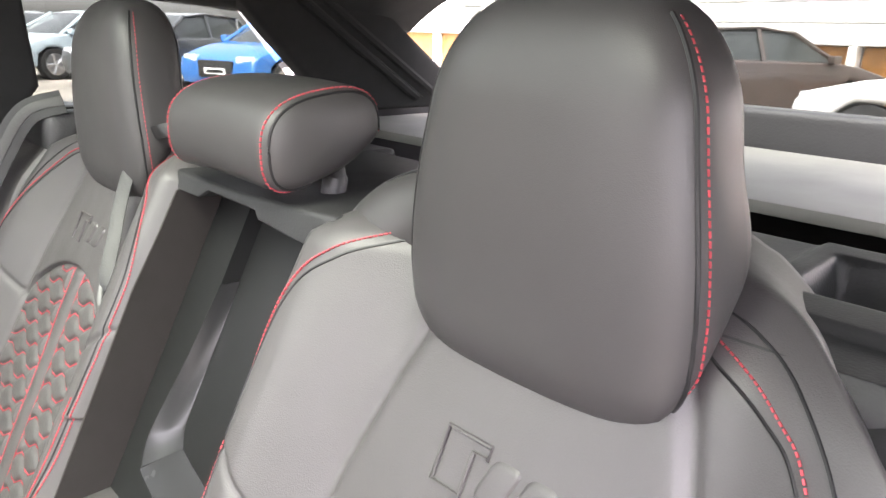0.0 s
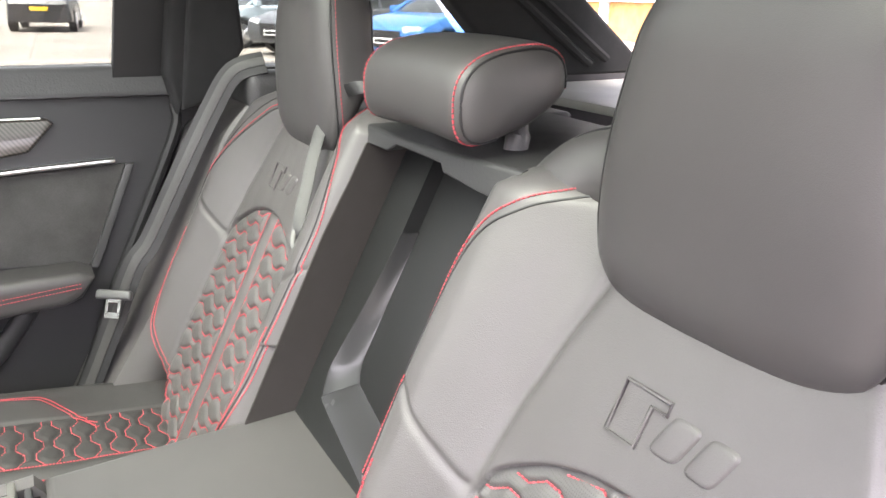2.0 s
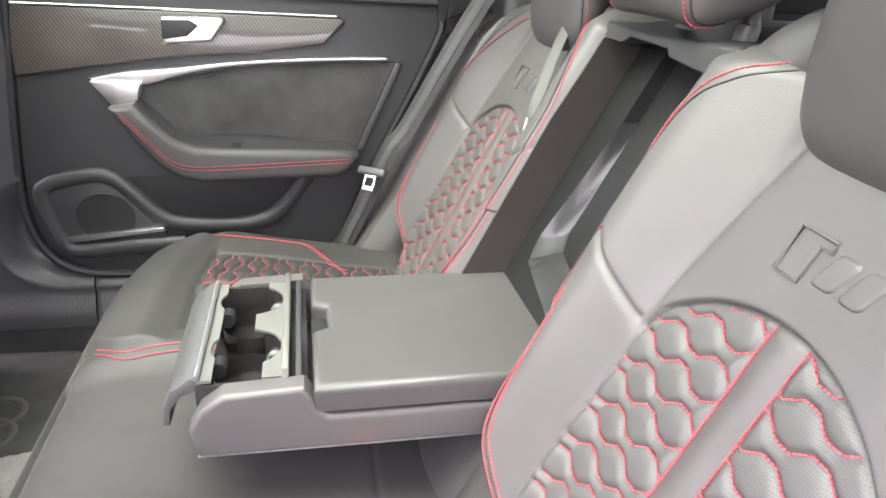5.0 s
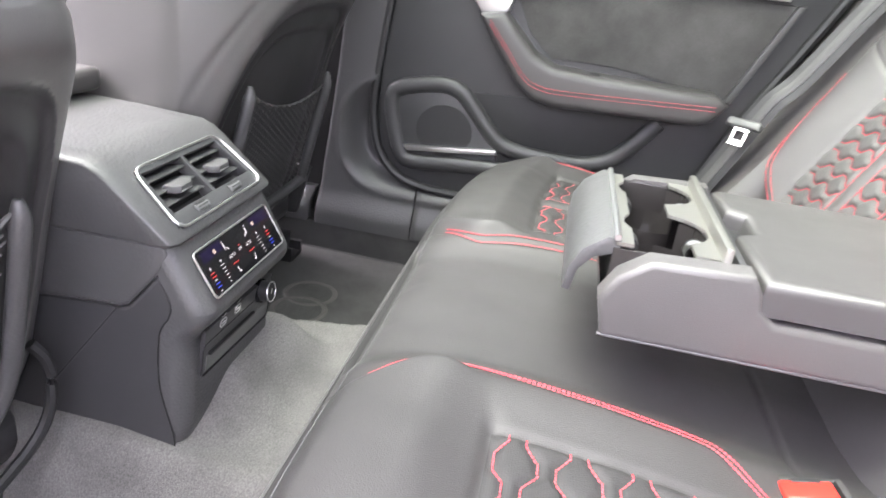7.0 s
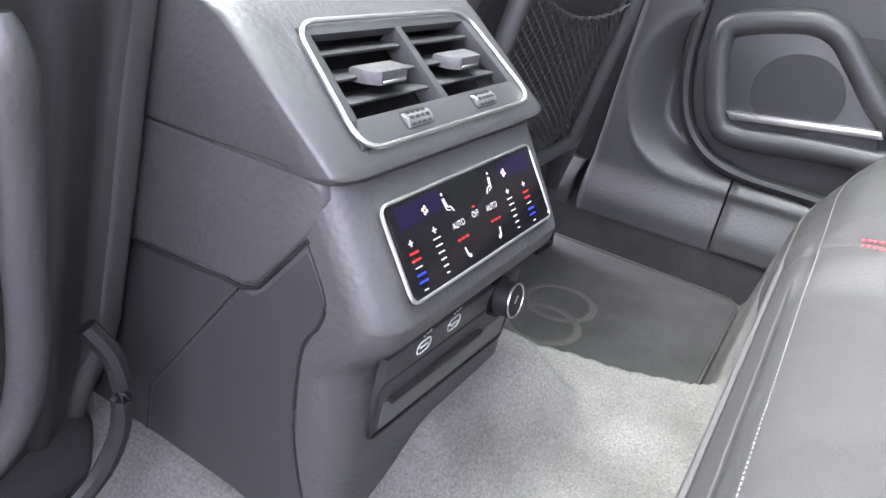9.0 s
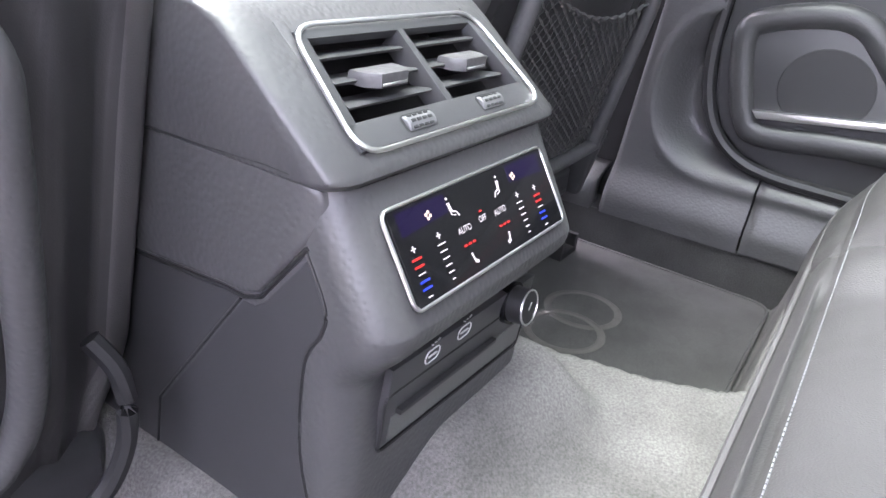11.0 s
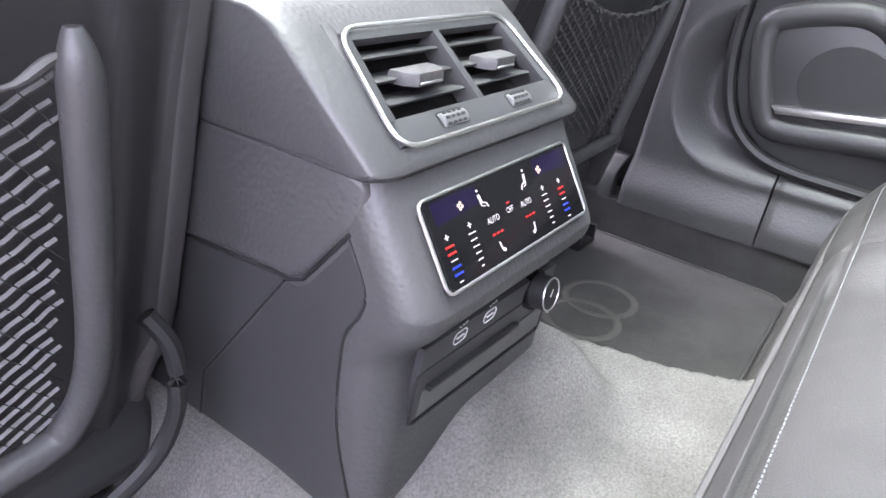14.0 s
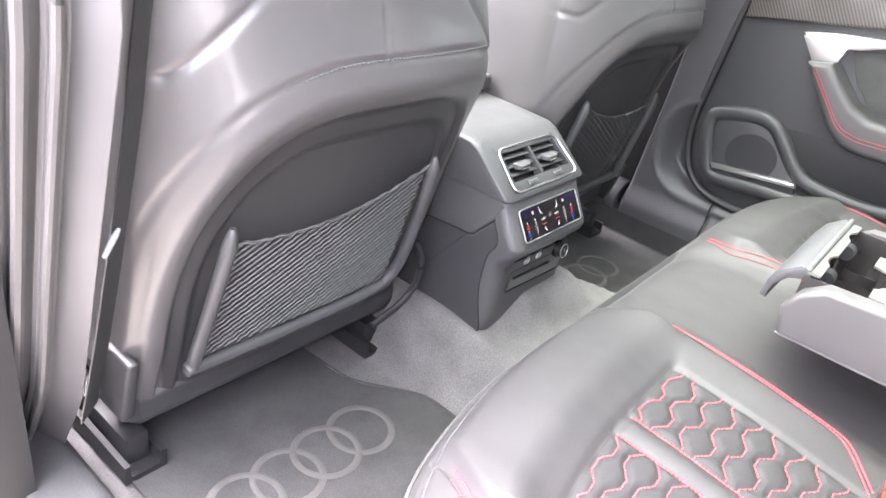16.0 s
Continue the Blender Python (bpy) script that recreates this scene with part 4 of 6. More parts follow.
def vent_at(a, b, n=0.0):
    return Vector((a, 0.883 + 0.767 * b - 0.642 * n, 0.739 + 0.642 * b + 0.767 * n))


HOUSE = [(1.40, 0.724), (0.898, 0.7235), (0.889, 0.7240), (0.8812, 0.7265), (0.8775, 0.7302), (0.8785, 0.7352), (0.9385, 0.7854), (0.951, 0.7945), (0.967, 0.8005), (1.05, 0.8045), (1.40, 0.809)]
LOWH = [(1.40, 0.7245), (0.925, 0.7245), (0.975, 0.772), (0.985, 0.8012), (1.05, 0.8045), (1.40, 0.809)]
bm = bmesh.new()
slab(bm, HOUSE, lambda u, v, w: Vector((w, u, v)), 0.0845, 0.1115, 0, 0.020, 9, 0.30)
slab(bm, HOUSE, lambda u, v, w: Vector((-w, u, v)), 0.0845, 0.1115, 0, 0.020, 9, 0.30)
slab(bm, LOWH, lambda u, v, w: Vector((w, u, v)), -0.0845, 0.0845, 0, 0)
slab(bm, [(0.93, 0.7242), (0.898, 0.7235), (0.889, 0.7240), (0.8812, 0.7265), (0.8775, 0.7302), (0.8785, 0.7352), (0.8848, 0.7405), (0.93, 0.7405)], lambda u, v, w: Vector((w, u, v)), -0.0845, 0.0845, 0, 0)
slab(bm, [(0.9385, 0.7854), (0.951, 0.7945), (0.967, 0.8005), (0.99, 0.8015), (0.965, 0.7815)], lambda u, v, w: Vector((w, u, v)), -0.0845, 0.0845, 0, 0)
part("vent_housing", bm, GRAIN, con, "grained air vent housing")
bm = bmesh.new()
blk(bm, (-0.113, 1.10, 0.810), (0.113, 1.5, 0.838), 0.01, 3)
part("storage_lid", bm, SMOOTH, con, "leather lid of the front console")

WHEEL = material("pale satin wheel", (0.11, 0.11, 0.114), 0.35, vary=0.05)
vent = part("vent_plate", (lambda bm: (
    prism(bm, [(-0.088, 0.002), (0.088, 0.002), (0.0855, 0.0175), (-0.0855, 0.0175)], lambda u, v, w: vent_at(u, v, w - 0.004), 0.006, 0.001),
    prism(bm, [(-0.0785, 0.066), (0.0785, 0.066), (0.0775, 0.0715), (-0.0775, 0.0715)], lambda u, v, w: vent_at(u, v, w - 0.004), 0.006, 0.001),
    prism(bm, [(-0.0875, 0.004), (-0.079, 0.0175), (-0.0725, 0.066), (-0.0785, 0.0715)], lambda u, v, w: vent_at(u, v, w - 0.006), 0.008, 0.001),
    prism(bm, [(0.0785, 0.0715), (0.0725, 0.066), (0.079, 0.0175), (0.0875, 0.004)], lambda u, v, w: vent_at(u, v, w - 0.006), 0.008, 0.001),
    prism(bm, [(-0.0025, 0.016), (0.0045, 0.016), (0.004, 0.068), (-0.002, 0.068)], lambda u, v, w: vent_at(u, v, w - 0.012), 0.014, 0.0015))[0])(bmesh.new()), PLASTIC, con, "satin vent surround")
bm = bmesh.new()
for sx in (1, -1):
    prism(bm, [(-0.083, 0.01), (-0.0, 0.01), (-0.0, 0.071), (-0.079, 0.071)], lambda u, v, w, sx=sx: vent_at(sx * u, v, w - 0.022), 0.002, 0.0)
part("vent_shaft", bm, BLACK, vent)
for sx in (1, -1):
    bm = bmesh.new()
    prism(bm, [(0.0775, 0.071), (0.0847, 0.0170), (0.0847, 0.079), (0.0775, 0.079)], lambda u, v, w, sx=sx: vent_at(sx * u, v, w - 0.012), 0.0122, 0.0002)
    part("vent_cheek", bm, GRAIN, vent)
bm = bmesh.new()
ring = rounded([(-0.0905, 0.0), (0.0905, 0.0), (0.0805, 0.0735), (-0.0805, 0.0735)], 0.017, 7)
tube(bm, [vent_at(a, b, 0.0030) for a, b in ring], 0.0014, 8, True)
part("vent_frame", bm, CHROME, vent, "satin chrome surround")
for sx in (1, -1):
    lo, hi = (0.006, 0.074) if sx > 0 else (-0.074, -0.004)
    for k, b in enumerate((0.027, 0.041, 0.056)):
        bm = bmesh.new()
        sh = 0.003 * k / 2
        lo2, hi2 = lo + sh * (sx < 0), hi - sh * (sx > 0)
        prism(bm, [(0.0, -0.001), (0.019, -0.002), (0.019, 0.001), (0.001, 0.0012), (-0.0008, 0.0004)], lambda u, v, w, b=b, lo2=lo2: vent_at(lo2 + w, b, -0.0015) + Vector((0, u, v - u * 0.10)), hi2 - lo2, 0.0003)
        part("slat", bm, PLASTIC, vent)
    c = (lo + hi) / 2
    bm = bmesh.new()
    base = vent_at(c, 0.041, 0.0)
    prism(bm, [(-0.0175, 0.006), (-0.0165, -0.004), (-0.011, -0.0105), (0.011, -0.0105), (0.0165, -0.004), (0.0175, 0.006)], lambda u, v, w, base=base: base + Vector((u, v, w - 0.0035)), 0.0075, 0.002, 2)
    tab = part("vent_tab", bm, GRAIN, vent)
    bm = bmesh.new()
    blk(bm, (-0.010, -0.0112, -0.0026), (0.010, -0.0103, -0.0012), 0.0003, 1, lambda x, y, z, base=base: base + Vector((x, y, z)))
    part("tab_line", bm, CHROME, tab)
    bm = bmesh.new()
    w = sx * 0.036
    slot = bmesh.new()
    prism(slot, rounded([(w - 0.0135, 0.0045), (w + 0.0135, 0.0045), (w + 0.0135, 0.0150), (w - 0.0135, 0.0150)], 0.003), lambda u, v, n: vent_at(u, v, 0.0018 + n), 0.0004, 0)
    wheel = part("wheel_slot", slot, BLACK, vent)
    tube(bm, [vent_at(w + e, 0.0097, -0.0012) for e in (-0.0118, -0.0112, 0.0112, 0.0118)], [0.0050, 0.0056, 0.0056, 0.0050], 20)
    part("thumbwheel", bm, WHEEL, wheel, "small pale ribbed wheel")
    bm = bmesh.new()
    for e in range(4):
        x0 = w - 0.0090 + e * 0.0047
        for q in spread(0.35, math.pi - 0.35, 5):
            blk(bm, (x0, -0.0009, -0.0004), (x0 + 0.0034, 0.0009, 0.0004), 0.0002, 1, lambda x, y, z, q=q: vent_at(x, 0.0097 + 0.0056 * math.cos(q) + y * math.sin(q), -0.0012 + 0.0057 * math.sin(q) + z))
    part("wheel_ribs", bm, BLACK, wheel)


def screen(u, v, n=0.0):
    """A place on the display: u from its left edge, v from its upper edge, both 0 to 1."""
    b = 0.0505 * (1 - v) + 0.0005
    return Vector((-0.0855 + 0.1645 * u, 0.8485 + 0.523 * b - 0.853 * n, 0.6695 + 0.853 * b + 0.523 * n))


bm = bmesh.new()
prism(bm, [(0.015, 0.02), (0.985, 0.02), (0.985, 0.98), (0.015, 0.98)], lambda u, v, w: screen(u, v, w - 0.003), 0.006, 0.0006)
disp = part("display", bm, GLOSS, con, "glossy black touch display")
bm = bmesh.new()
pts = rounded([(-0.0855, 0.0), (0.079, 0.0), (0.079, 0.0505), (-0.0855, 0.0505)], 0.006, 6)
tube(bm, [screen((a + 0.0855) / 0.1645, b / 0.0505, 0.002) for a, b in pts], 0.0012, 8, True)
part("display_frame", bm, CHROME, disp, "satin metal frame")


def lit(name, colour, glow):
    return material(name, (0.006, 0.006, 0.006), 0.4, vary=0, emit=colour, glow=glow)


L_WHITE, L_RED, L_BLUE, L_AMBER = lit("white symbols", (1, 0.97, 0.95), 0.05), lit("red symbols", (1.0, 0.03, 0.02), 0.042), lit("blue symbols", (0.03, 0.08, 1.0), 0.038), lit("amber symbols", (1, 0.80, 0.62), 0.05)
PAINT = material("white print", (0.62, 0.62, 0.62), 0.5, vary=0)
L_GLOW = material("violet screen glow", (0.004, 0.003, 0.008), 0.08, vary=0, emit=(0.10, 0.06, 0.35), glow=0.0035)


def dash(bm, u, v, w, h):
    prism(bm, [(u - w / 2, v - h / 2), (u + w / 2, v - h / 2), (u + w / 2, v + h / 2), (u - w / 2, v + h / 2)], lambda a, b, n: screen(a - 0.036, b, 0.0031 + n), 0.0004, 0)


def write(text, u, v, size, mat):
    cu = bpy.data.curves.new("lettering", "FONT")
    cu.body, cu.size, cu.align_x, cu.align_y = text, size, "CENTER", "CENTER"
    tmp = new("lettering", cu)
    me = bpy.data.meshes.new_from_object(tmp)
    bpy.data.objects.remove(tmp)
    for p in me.vertices:
        p.co = screen(u - 0.036 + p.co.x / 0.158 * 0.85, v - p.co.y / 0.051, 0.0034)
    me.materials.append(mat)
    t = new("lettering", me)
    t.parent = disp


for u in (0.385, 0.615):
    write("AUTO", u, 0.50, 0.0052, L_WHITE)
write("OFF", 0.50, 0.485, 0.0050, L_WHITE)
bw, br, bb, ba = (bmesh.new() for _ in range(4))
for s in (0, 1):
    U = (lambda u: u) if s == 0 else (lambda u: 1 - u)
    for v, kind in ((0.54, br), (0.615, br), (0.69, bw), (0.765, bb), (0.84, bb)):
        dash(kind, U(0.112), v, 0.046 if kind is not bw else 0.034, 0.022 if kind is not bw else 0.010)
    dash(bw, U(0.112), 0.925, 0.020, 0.012)
    dash(bw, U(0.112), 0.44, 0.022, 0.010)
    dash(bw, U(0.112), 0.44, 0.0032, 0.066)
    for k, v in enumerate((0.52, 0.595, 0.67, 0.745, 0.82)):
        dash(bw, U(0.245), v, 0.040 - 0.003 * k, 0.012)
    dash(bw, U(0.245), 0.895, 0.016, 0.011)
    dash(bw, U(0.245), 0.43, 0.022, 0.010)
    dash(bw, U(0.245), 0.43, 0.0032, 0.066)
    for k in (-1, 0, 1):
        dash(br, U(0.385) + 0.026 * k, 0.66, 0.017, 0.022)
    # fan: four petals
    for q in range(4):
        a = 0.35 + q * math.pi / 2
        prism(ba, [(U(0.232) + 0.0105 * math.cos(a) + 0.0062 * math.cos(t), 0.20 + 0.033 * math.sin(a) + 0.0195 * math.sin(t)) for t in [j * math.pi / 4 for j in range(8)]], lambda u, v, n: screen(u - 0.036, v, 0.0031 + n), 0.0004, 0)
    # seated figure and heated seat: bent bars
    for au, av, bu, bv, hw in ((0.348, 0.17, 0.354, 0.27, 0.0030), (0.354, 0.27, 0.374, 0.285, 0.0030), (0.374, 0.285, 0.384, 0.34, 0.0024), (0.339, 0.17, 0.347, 0.30, 0.0016), (0.347, 0.30, 0.366, 0.32, 0.0016), (0.376, 0.76, 0.382, 0.85, 0.004), (0.382, 0.85, 0.398, 0.875, 0.008)):
        d = Vector((bu - au, (bv - av) * 0.32)).normalized()
        p = Vector((-d.y, d.x)) * hw * 0.7
        prism(bw, [(U(au + p.x), av + p.y / 0.32), (U(bu + p.x), bv + p.y / 0.32), (U(bu - p.x), bv - p.y / 0.32), (U(au - p.x), av - p.y / 0.32)], lambda u, v, n: screen(u - 0.036, v, 0.0031 + n), 0.0004, 0)
    prism(bw, [(U(0.344) + 0.0048 * math.cos(t), 0.125 + 0.015 * math.sin(t)) for t in [j * math.pi / 4 for j in range(8)]], lambda u, v, n: screen(u - 0.036, v, 0.0031 + n), 0.0004, 0)
    bg = bmesh.new()
    prism(bg, [(U(0.05), 0.06), (U(0.30), 0.06), (U(0.30), 0.26), (U(0.05), 0.30)], lambda u, v, n: screen(u, v, 0.0029 + n), 0.0002, 0)
    part("screen_glow", bg, L_GLOW, disp, smooth=False)
dash(br, 0.50, 0.40, 0.016, 0.02)
part("white_symbols", bw, L_WHITE, disp, smooth=False, kind="stuff")
part("red_symbols", br, L_RED, disp, smooth=False, kind="stuff")
part("blue_symbols", bb, L_BLUE, disp, smooth=False, kind="stuff")
part("fan_symbols", ba, L_AMBER, disp, smooth=False, kind="stuff")


def face_low(a, z, n=0.0):
    """On the column's lower face: side distance a and height z."""
    y = 0.8705 - (z - 0.565) * 0.107
    return Vector((a, y - n, z))


bm = bmesh.new()
prism(bm, [(-0.078, 0.570), (0.088, 0.562), (0.088, 0.620), (-0.078, 0.626)], lambda u, v, w: face_low(u, v, w - 0.004), 0.0052, 0.001)
TRAYMAT = material("grey rubber tray mat", (0.11, 0.112, 0.108), 0.6, bump=0.3, scale=900, vary=0.06)
lower = part("port_panel", bm, PLASTIC, con, "dark satin port panel")
bm = bmesh.new()
tube(bm, [face_low(a, z, 0.0008) for a, z in rounded([(-0.079, 0.567), (0.089, 0.558), (0.089, 0.602), (-0.079, 0.608)], 0.006)], 0.0012, 6, True)
part("panel_lip", bm, BLACK, lower)
bm = bmesh.new()
prism(bm, [(-0.072, 0.572), (0.083, 0.564), (0.083, 0.584), (-0.072, 0.591)], lambda u, v, w: face_low(u, v, w + 0.0012), 0.0006, 0.0)
part("tray", bm, TRAYMAT, lower, "grey ribbed tray mat")
bm = bmesh.new()
prism(bm, [(-0.068, 0.591), (0.040, 0.586), (0.040, 0.5895), (-0.068, 0.5945)], lambda u, v, w: face_low(u, v, w + 0.0012), 0.004, 0.001)
part("tray_lip", bm, BLACK, lower)
for a in (-0.040, -0.006):
    bm = bmesh.new()
    zc = 0.617
    ring = [(a + (0.0030 if math.cos(q) > 0 else -0.0030) + 0.0042 * math.cos(q), zc + 0.0046 * math.sin(q)) for q in [2 * math.pi * (j + 0.5) / 18 for j in range(18)]]
    tube(bm, [face_low(u, v, 0.0016) for u, v in ring], 0.00045, 5, True)
    tube(bm, [face_low(a - 0.004, zc, 0.0016), face_low(a + 0.004, zc, 0.0016)], 0.0007, 5)
    for k in (-1, 0, 1):
        tube(bm, [face_low(a + 0.0032 * k, zc + 0.0085, 0.0014), face_low(a + 0.0032 * k + 0.002, zc + 0.0085 + 0.001 * k, 0.0014)], 0.00045, 4)
    part("usb_port", bm, PAINT, lower, "outlined white charging port")
knob = Vector((0.057, 0.864, 0.610))
kd = Vector((0.0, -0.97, 0.12)).normalized()
bm = bmesh.new()
tube(bm, [knob - kd * 0.010, knob + kd * 0.002], 0.0150, 24)
sock = part("power_socket", bm, GLOSS, con, "black power socket plug with metal ring")
bm = bmesh.new()
tube(bm, [knob + kd * 0.001, knob + kd * 0.0125, knob + kd * 0.0135], [0.0128, 0.0128, 0.0118], 24)
part("socket_cap", bm, BLACK, sock)
bm = bmesh.new()
s1 = kd.orthogonal().normalized()
s2 = kd.cross(s1)
tube(bm, [knob + kd * 0.0135 + s1 * 0.0121 * math.cos(q) + s2 * 0.0121 * math.sin(q) for q in [2 * math.pi * j / 28 for j in range(28)]], 0.0007, 6, True)
tube(bm, [knob + kd * 0.0138 + s1 * 0.002, knob + kd * 0.0138 - s1 * 0.004], 0.0005, 4)
part("socket_ring", bm, CHROME, sock)

# side cladding of the console, both sides
UP = [(1.36, 0.7235), (0.960, 0.7285), (0.920, 0.7305), (0.908, 0.7310), (0.898, 0.7300), (0.890, 0.7255), (0.8872, 0.7180), (0.890, 0.7075), (0.900, 0.6935), (0.928, 0.660), (0.940, 0.655), (0.955, 0.655), (1.36, 0.624)]
BACKP = [(0.8965, 0.690), (0.884, 0.668), (0.886, 0.652), (0.897, 0.630), (0.899, 0.570), (0.885, 0.508), (0.885, 0.48), (1.032, 0.48), (1.030, 0.500), (1.022, 0.545), (0.942, 0.650), (0.933, 0.650), (0.925, 0.656)]
FRONTP = [(1.034, 0.48), (1.032, 0.500), (1.024, 0.547), (0.945, 0.6505), (0.955, 0.652), (1.36, 0.620), (1.36, 0.48)]
for sx in (1, -1):
    for nm, poly, x0, d, mt in (("upper_side_panel", UP, 0.104, 0.0062, GRAIN), ("rear_side_panel", BACKP, 0.104, 0.0042, PLASTIC), ("front_side_panel", FRONTP, 0.104, 0.0042, PLASTIC)):
        bm = bmesh.new()
        wrap = lambda u, k=1 if nm[0] == "u" else 0: k * (0.022 - math.sqrt(0.022 ** 2 - min(0.021, max(0.0, 0.902 - u)) ** 2))
        prism(bm, poly, lambda u, v, w, sx=sx, x0=x0, wrap=wrap: Vector((sx * (x0 + w - wrap(u)), u, v)), d, 0.0035 if nm[0] == "u" else 0.001, 3)
        part(nm, bm, mt, con)
    bm = bmesh.new()
    tube(bm, smooth_line([Vector((sx * 0.1083, u, v)) for u, v in ((0.8975, 0.694), (0.8845, 0.668), (0.8865, 0.652), (0.8975, 0.630), (0.8995, 0.570), (0.8855, 0.508), (0.8855, 0.482))], 6), 0.0011, 6)
    part("panel_gap", bm, BLACK, con)
    bm = bmesh.new()
    tube(bm, [Vector((sx * 0.1086, u, v)) for u, v in ((1.36, 0.6215), (0.955, 0.6525), (0.940, 0.6525), (0.928, 0.6575), (0.896, 0.6960))], 0.0014, 6)
    part("panel_gap", bm, BLACK, con)
    bm = bmesh.new()
    tube(bm, [Vector((sx * x, u, v)) for x, u, v in ((0.1104, 1.36, 0.7262), (0.1104, 0.960, 0.7298), (0.1104, 0.920, 0.7312), (0.1104, 0.906, 0.7308), (0.1085, 0.896, 0.7290))], 0.0013, 6)
    part("panel_gap", bm, BLACK, con)
    bm = bmesh.new()
    tube(bm, [Vector((sx * 0.1084, u, v)) for u, v in ((1.033, 0.482), (1.031, 0.500), (1.023, 0.546), (0.9435, 0.6503))], 0.0009, 6)
    part("panel_gap", bm, BLACK, con)

# ---- far rear door ----
door = thing("rear_door", "closed rear door with carbon trim, microfibre panel and armrest", "car door")
DX = 0.70


def on_door(u, v, w=0.0):
    return Vector((DX - w + 0.035 * ramp(v, 1.05, 1.17), u, v))


bm = bmesh.new()
prism(bm, [(0.085, 1.168), (0.10, 1.05), (0.335, 0.565), (0.70, 0.565), (0.80, 0.572), (0.846, 0.586), (0.880, 0.615), (0.900, 0.655), (0.910, 0.72), (0.907, 0.80), (0.890, 0.97), (0.87, 1.168)], lambda u, v, w: on_door(u, v, w - 0.05), 0.05, 0.006)
part("panel", bm, PLASTIC, door, "dark satin door lining")
bm = bmesh.new()
prism(bm, [(0.086, 1.170), (0.094, 1.118), (0.88, 1.128), (0.87, 1.170)], lambda u, v, w: on_door(u, v, w), 0.022, 0.010, 4)
part("shoulder", bm, GRAIN, door, "soft grained window shoulder")
bm = bmesh.new()
prism(bm, [(0.885, 1.098), (0.292, 1.091), (0.283, 1.083), (0.325, 1.040), (0.45, 1.022), (0.62, 1.010), (0.885, 0.972)], on_door, 0.012, 0.005, 3)
part("carbon_trim", bm, CARBON, door, "dark carbon twill inlay")
bm = bmesh.new()
tube(bm, [on_door(u, v, 0.013) for u, v in ((0.885, 1.100), (0.60, 1.0965), (0.30, 1.092))], 0.0025, 6)
part("inlay_strip", bm, CHROME, door, "thin satin strip")
bm = bmesh.new()
CH = smooth_line([(0.750, 0.966, 0), (0.70, 0.960, 0), (0.655, 0.962, 0), (0.60, 0.978, 0), (0.50, 0.997, 0), (0.35, 1.008, 0), (0.201, 1.013, 0)], 8)
up = smooth_line([(0.760, 0.972, 0), (0.70, 0.983, 0), (0.655, 0.988, 0), (0.60, 0.993, 0), (0.50, 1.005, 0), (0.35, 1.015, 0), (0.201, 1.019, 0)], 8)
poly = [(p[0], p[1]) for p in CH] + [(p[0], p[1]) for p in reversed(up)]
prism(bm, poly, on_door, 0.016, 0.003, 2)
prism(bm, [(0.755, 0.968), (0.722, 0.925), (0.674, 0.934), (0.668, 0.962)], on_door, 0.034, 0.004, 2)
part("chrome_strip", bm, CHROME, door, "curved satin aluminium strip")
bm = bmesh.new()
prism(bm, [(0.660, 0.955), (0.60, 0.972), (0.50, 0.992), (0.35, 1.004), (0.185, 1.008), (0.262, 0.835), (0.47, 0.862), (0.585, 0.86), (0.63, 0.90)], on_door, 0.005, 0.003, 2)
part("microfibre_panel", bm, SUEDE, door, "mottled dark microfibre panel")
bm = bmesh.new()
prism(bm, [(0.185, 1.008), (0.172, 1.008), (0.250, 0.830), (0.263, 0.832)], on_door, 0.012, 0.003, 2)
part("panel_edge", bm, GRAIN, door)
bm = bmesh.new()
ARM = [(0.722, 0.926), (0.676, 0.934), (0.648, 0.905), (0.612, 0.870), (0.575, 0.852), (0.50, 0.848), (0.285, 0.846), (0.262, 0.832), (0.285, 0.800), (0.31, 0.790), (0.560, 0.781), (0.605, 0.788), (0.640, 0.815), (0.690, 0.880)]
prism(bm, ARM, on_door, 0.072, 0.016, 4)
da = part("door_armrest", bm, SMOOTH, door, "leather armrest with red double seam")
lines = []
for off in (0.0, 0.007):
    lines.append(smooth_line([on_door(u, v - off, 0.0735) for u, v in ((0.700, 0.918), (0.660, 0.872), (0.625, 0.832), (0.595, 0.818), (0.55, 0.815), (0.40, 0.822), (0.285, 0.828))], 14))
v, f = gather(lines, (-1, 0, 0), step=0.005, length=0.0034, w=0.0006)
raw("stitching", v, f, RED, da, "red thread", "stuff", False)
bm = bmesh.new()
blk(bm, (DX - 0.055, 0.49, 0.8435), (DX - 0.018, 0.57, 0.8485), 0.0015, 1)
part("grip_recess", bm, BLACK, door)
# door pull and switch cover
bm = bmesh.new()
prism(bm, [(0.62, 1.085), (0.515, 1.088), (0.507, 1.080), (0.533, 1.042), (0.62, 1.035)], on_door, 0.022, 0.006, 3)
hd = part("handle_frame", bm, CHROME, door, "satin metal door pull")
bm = bmesh.new()
prism(bm, [(0.62, 1.079), (0.57, 1.08), (0.555, 1.07), (0.575, 1.052), (0.62, 1.045)], lambda u, v, w: on_door(u, v, w + 0.02), 0.0035, 0.001, 2)
part("handle_recess", bm, BLACK, hd)
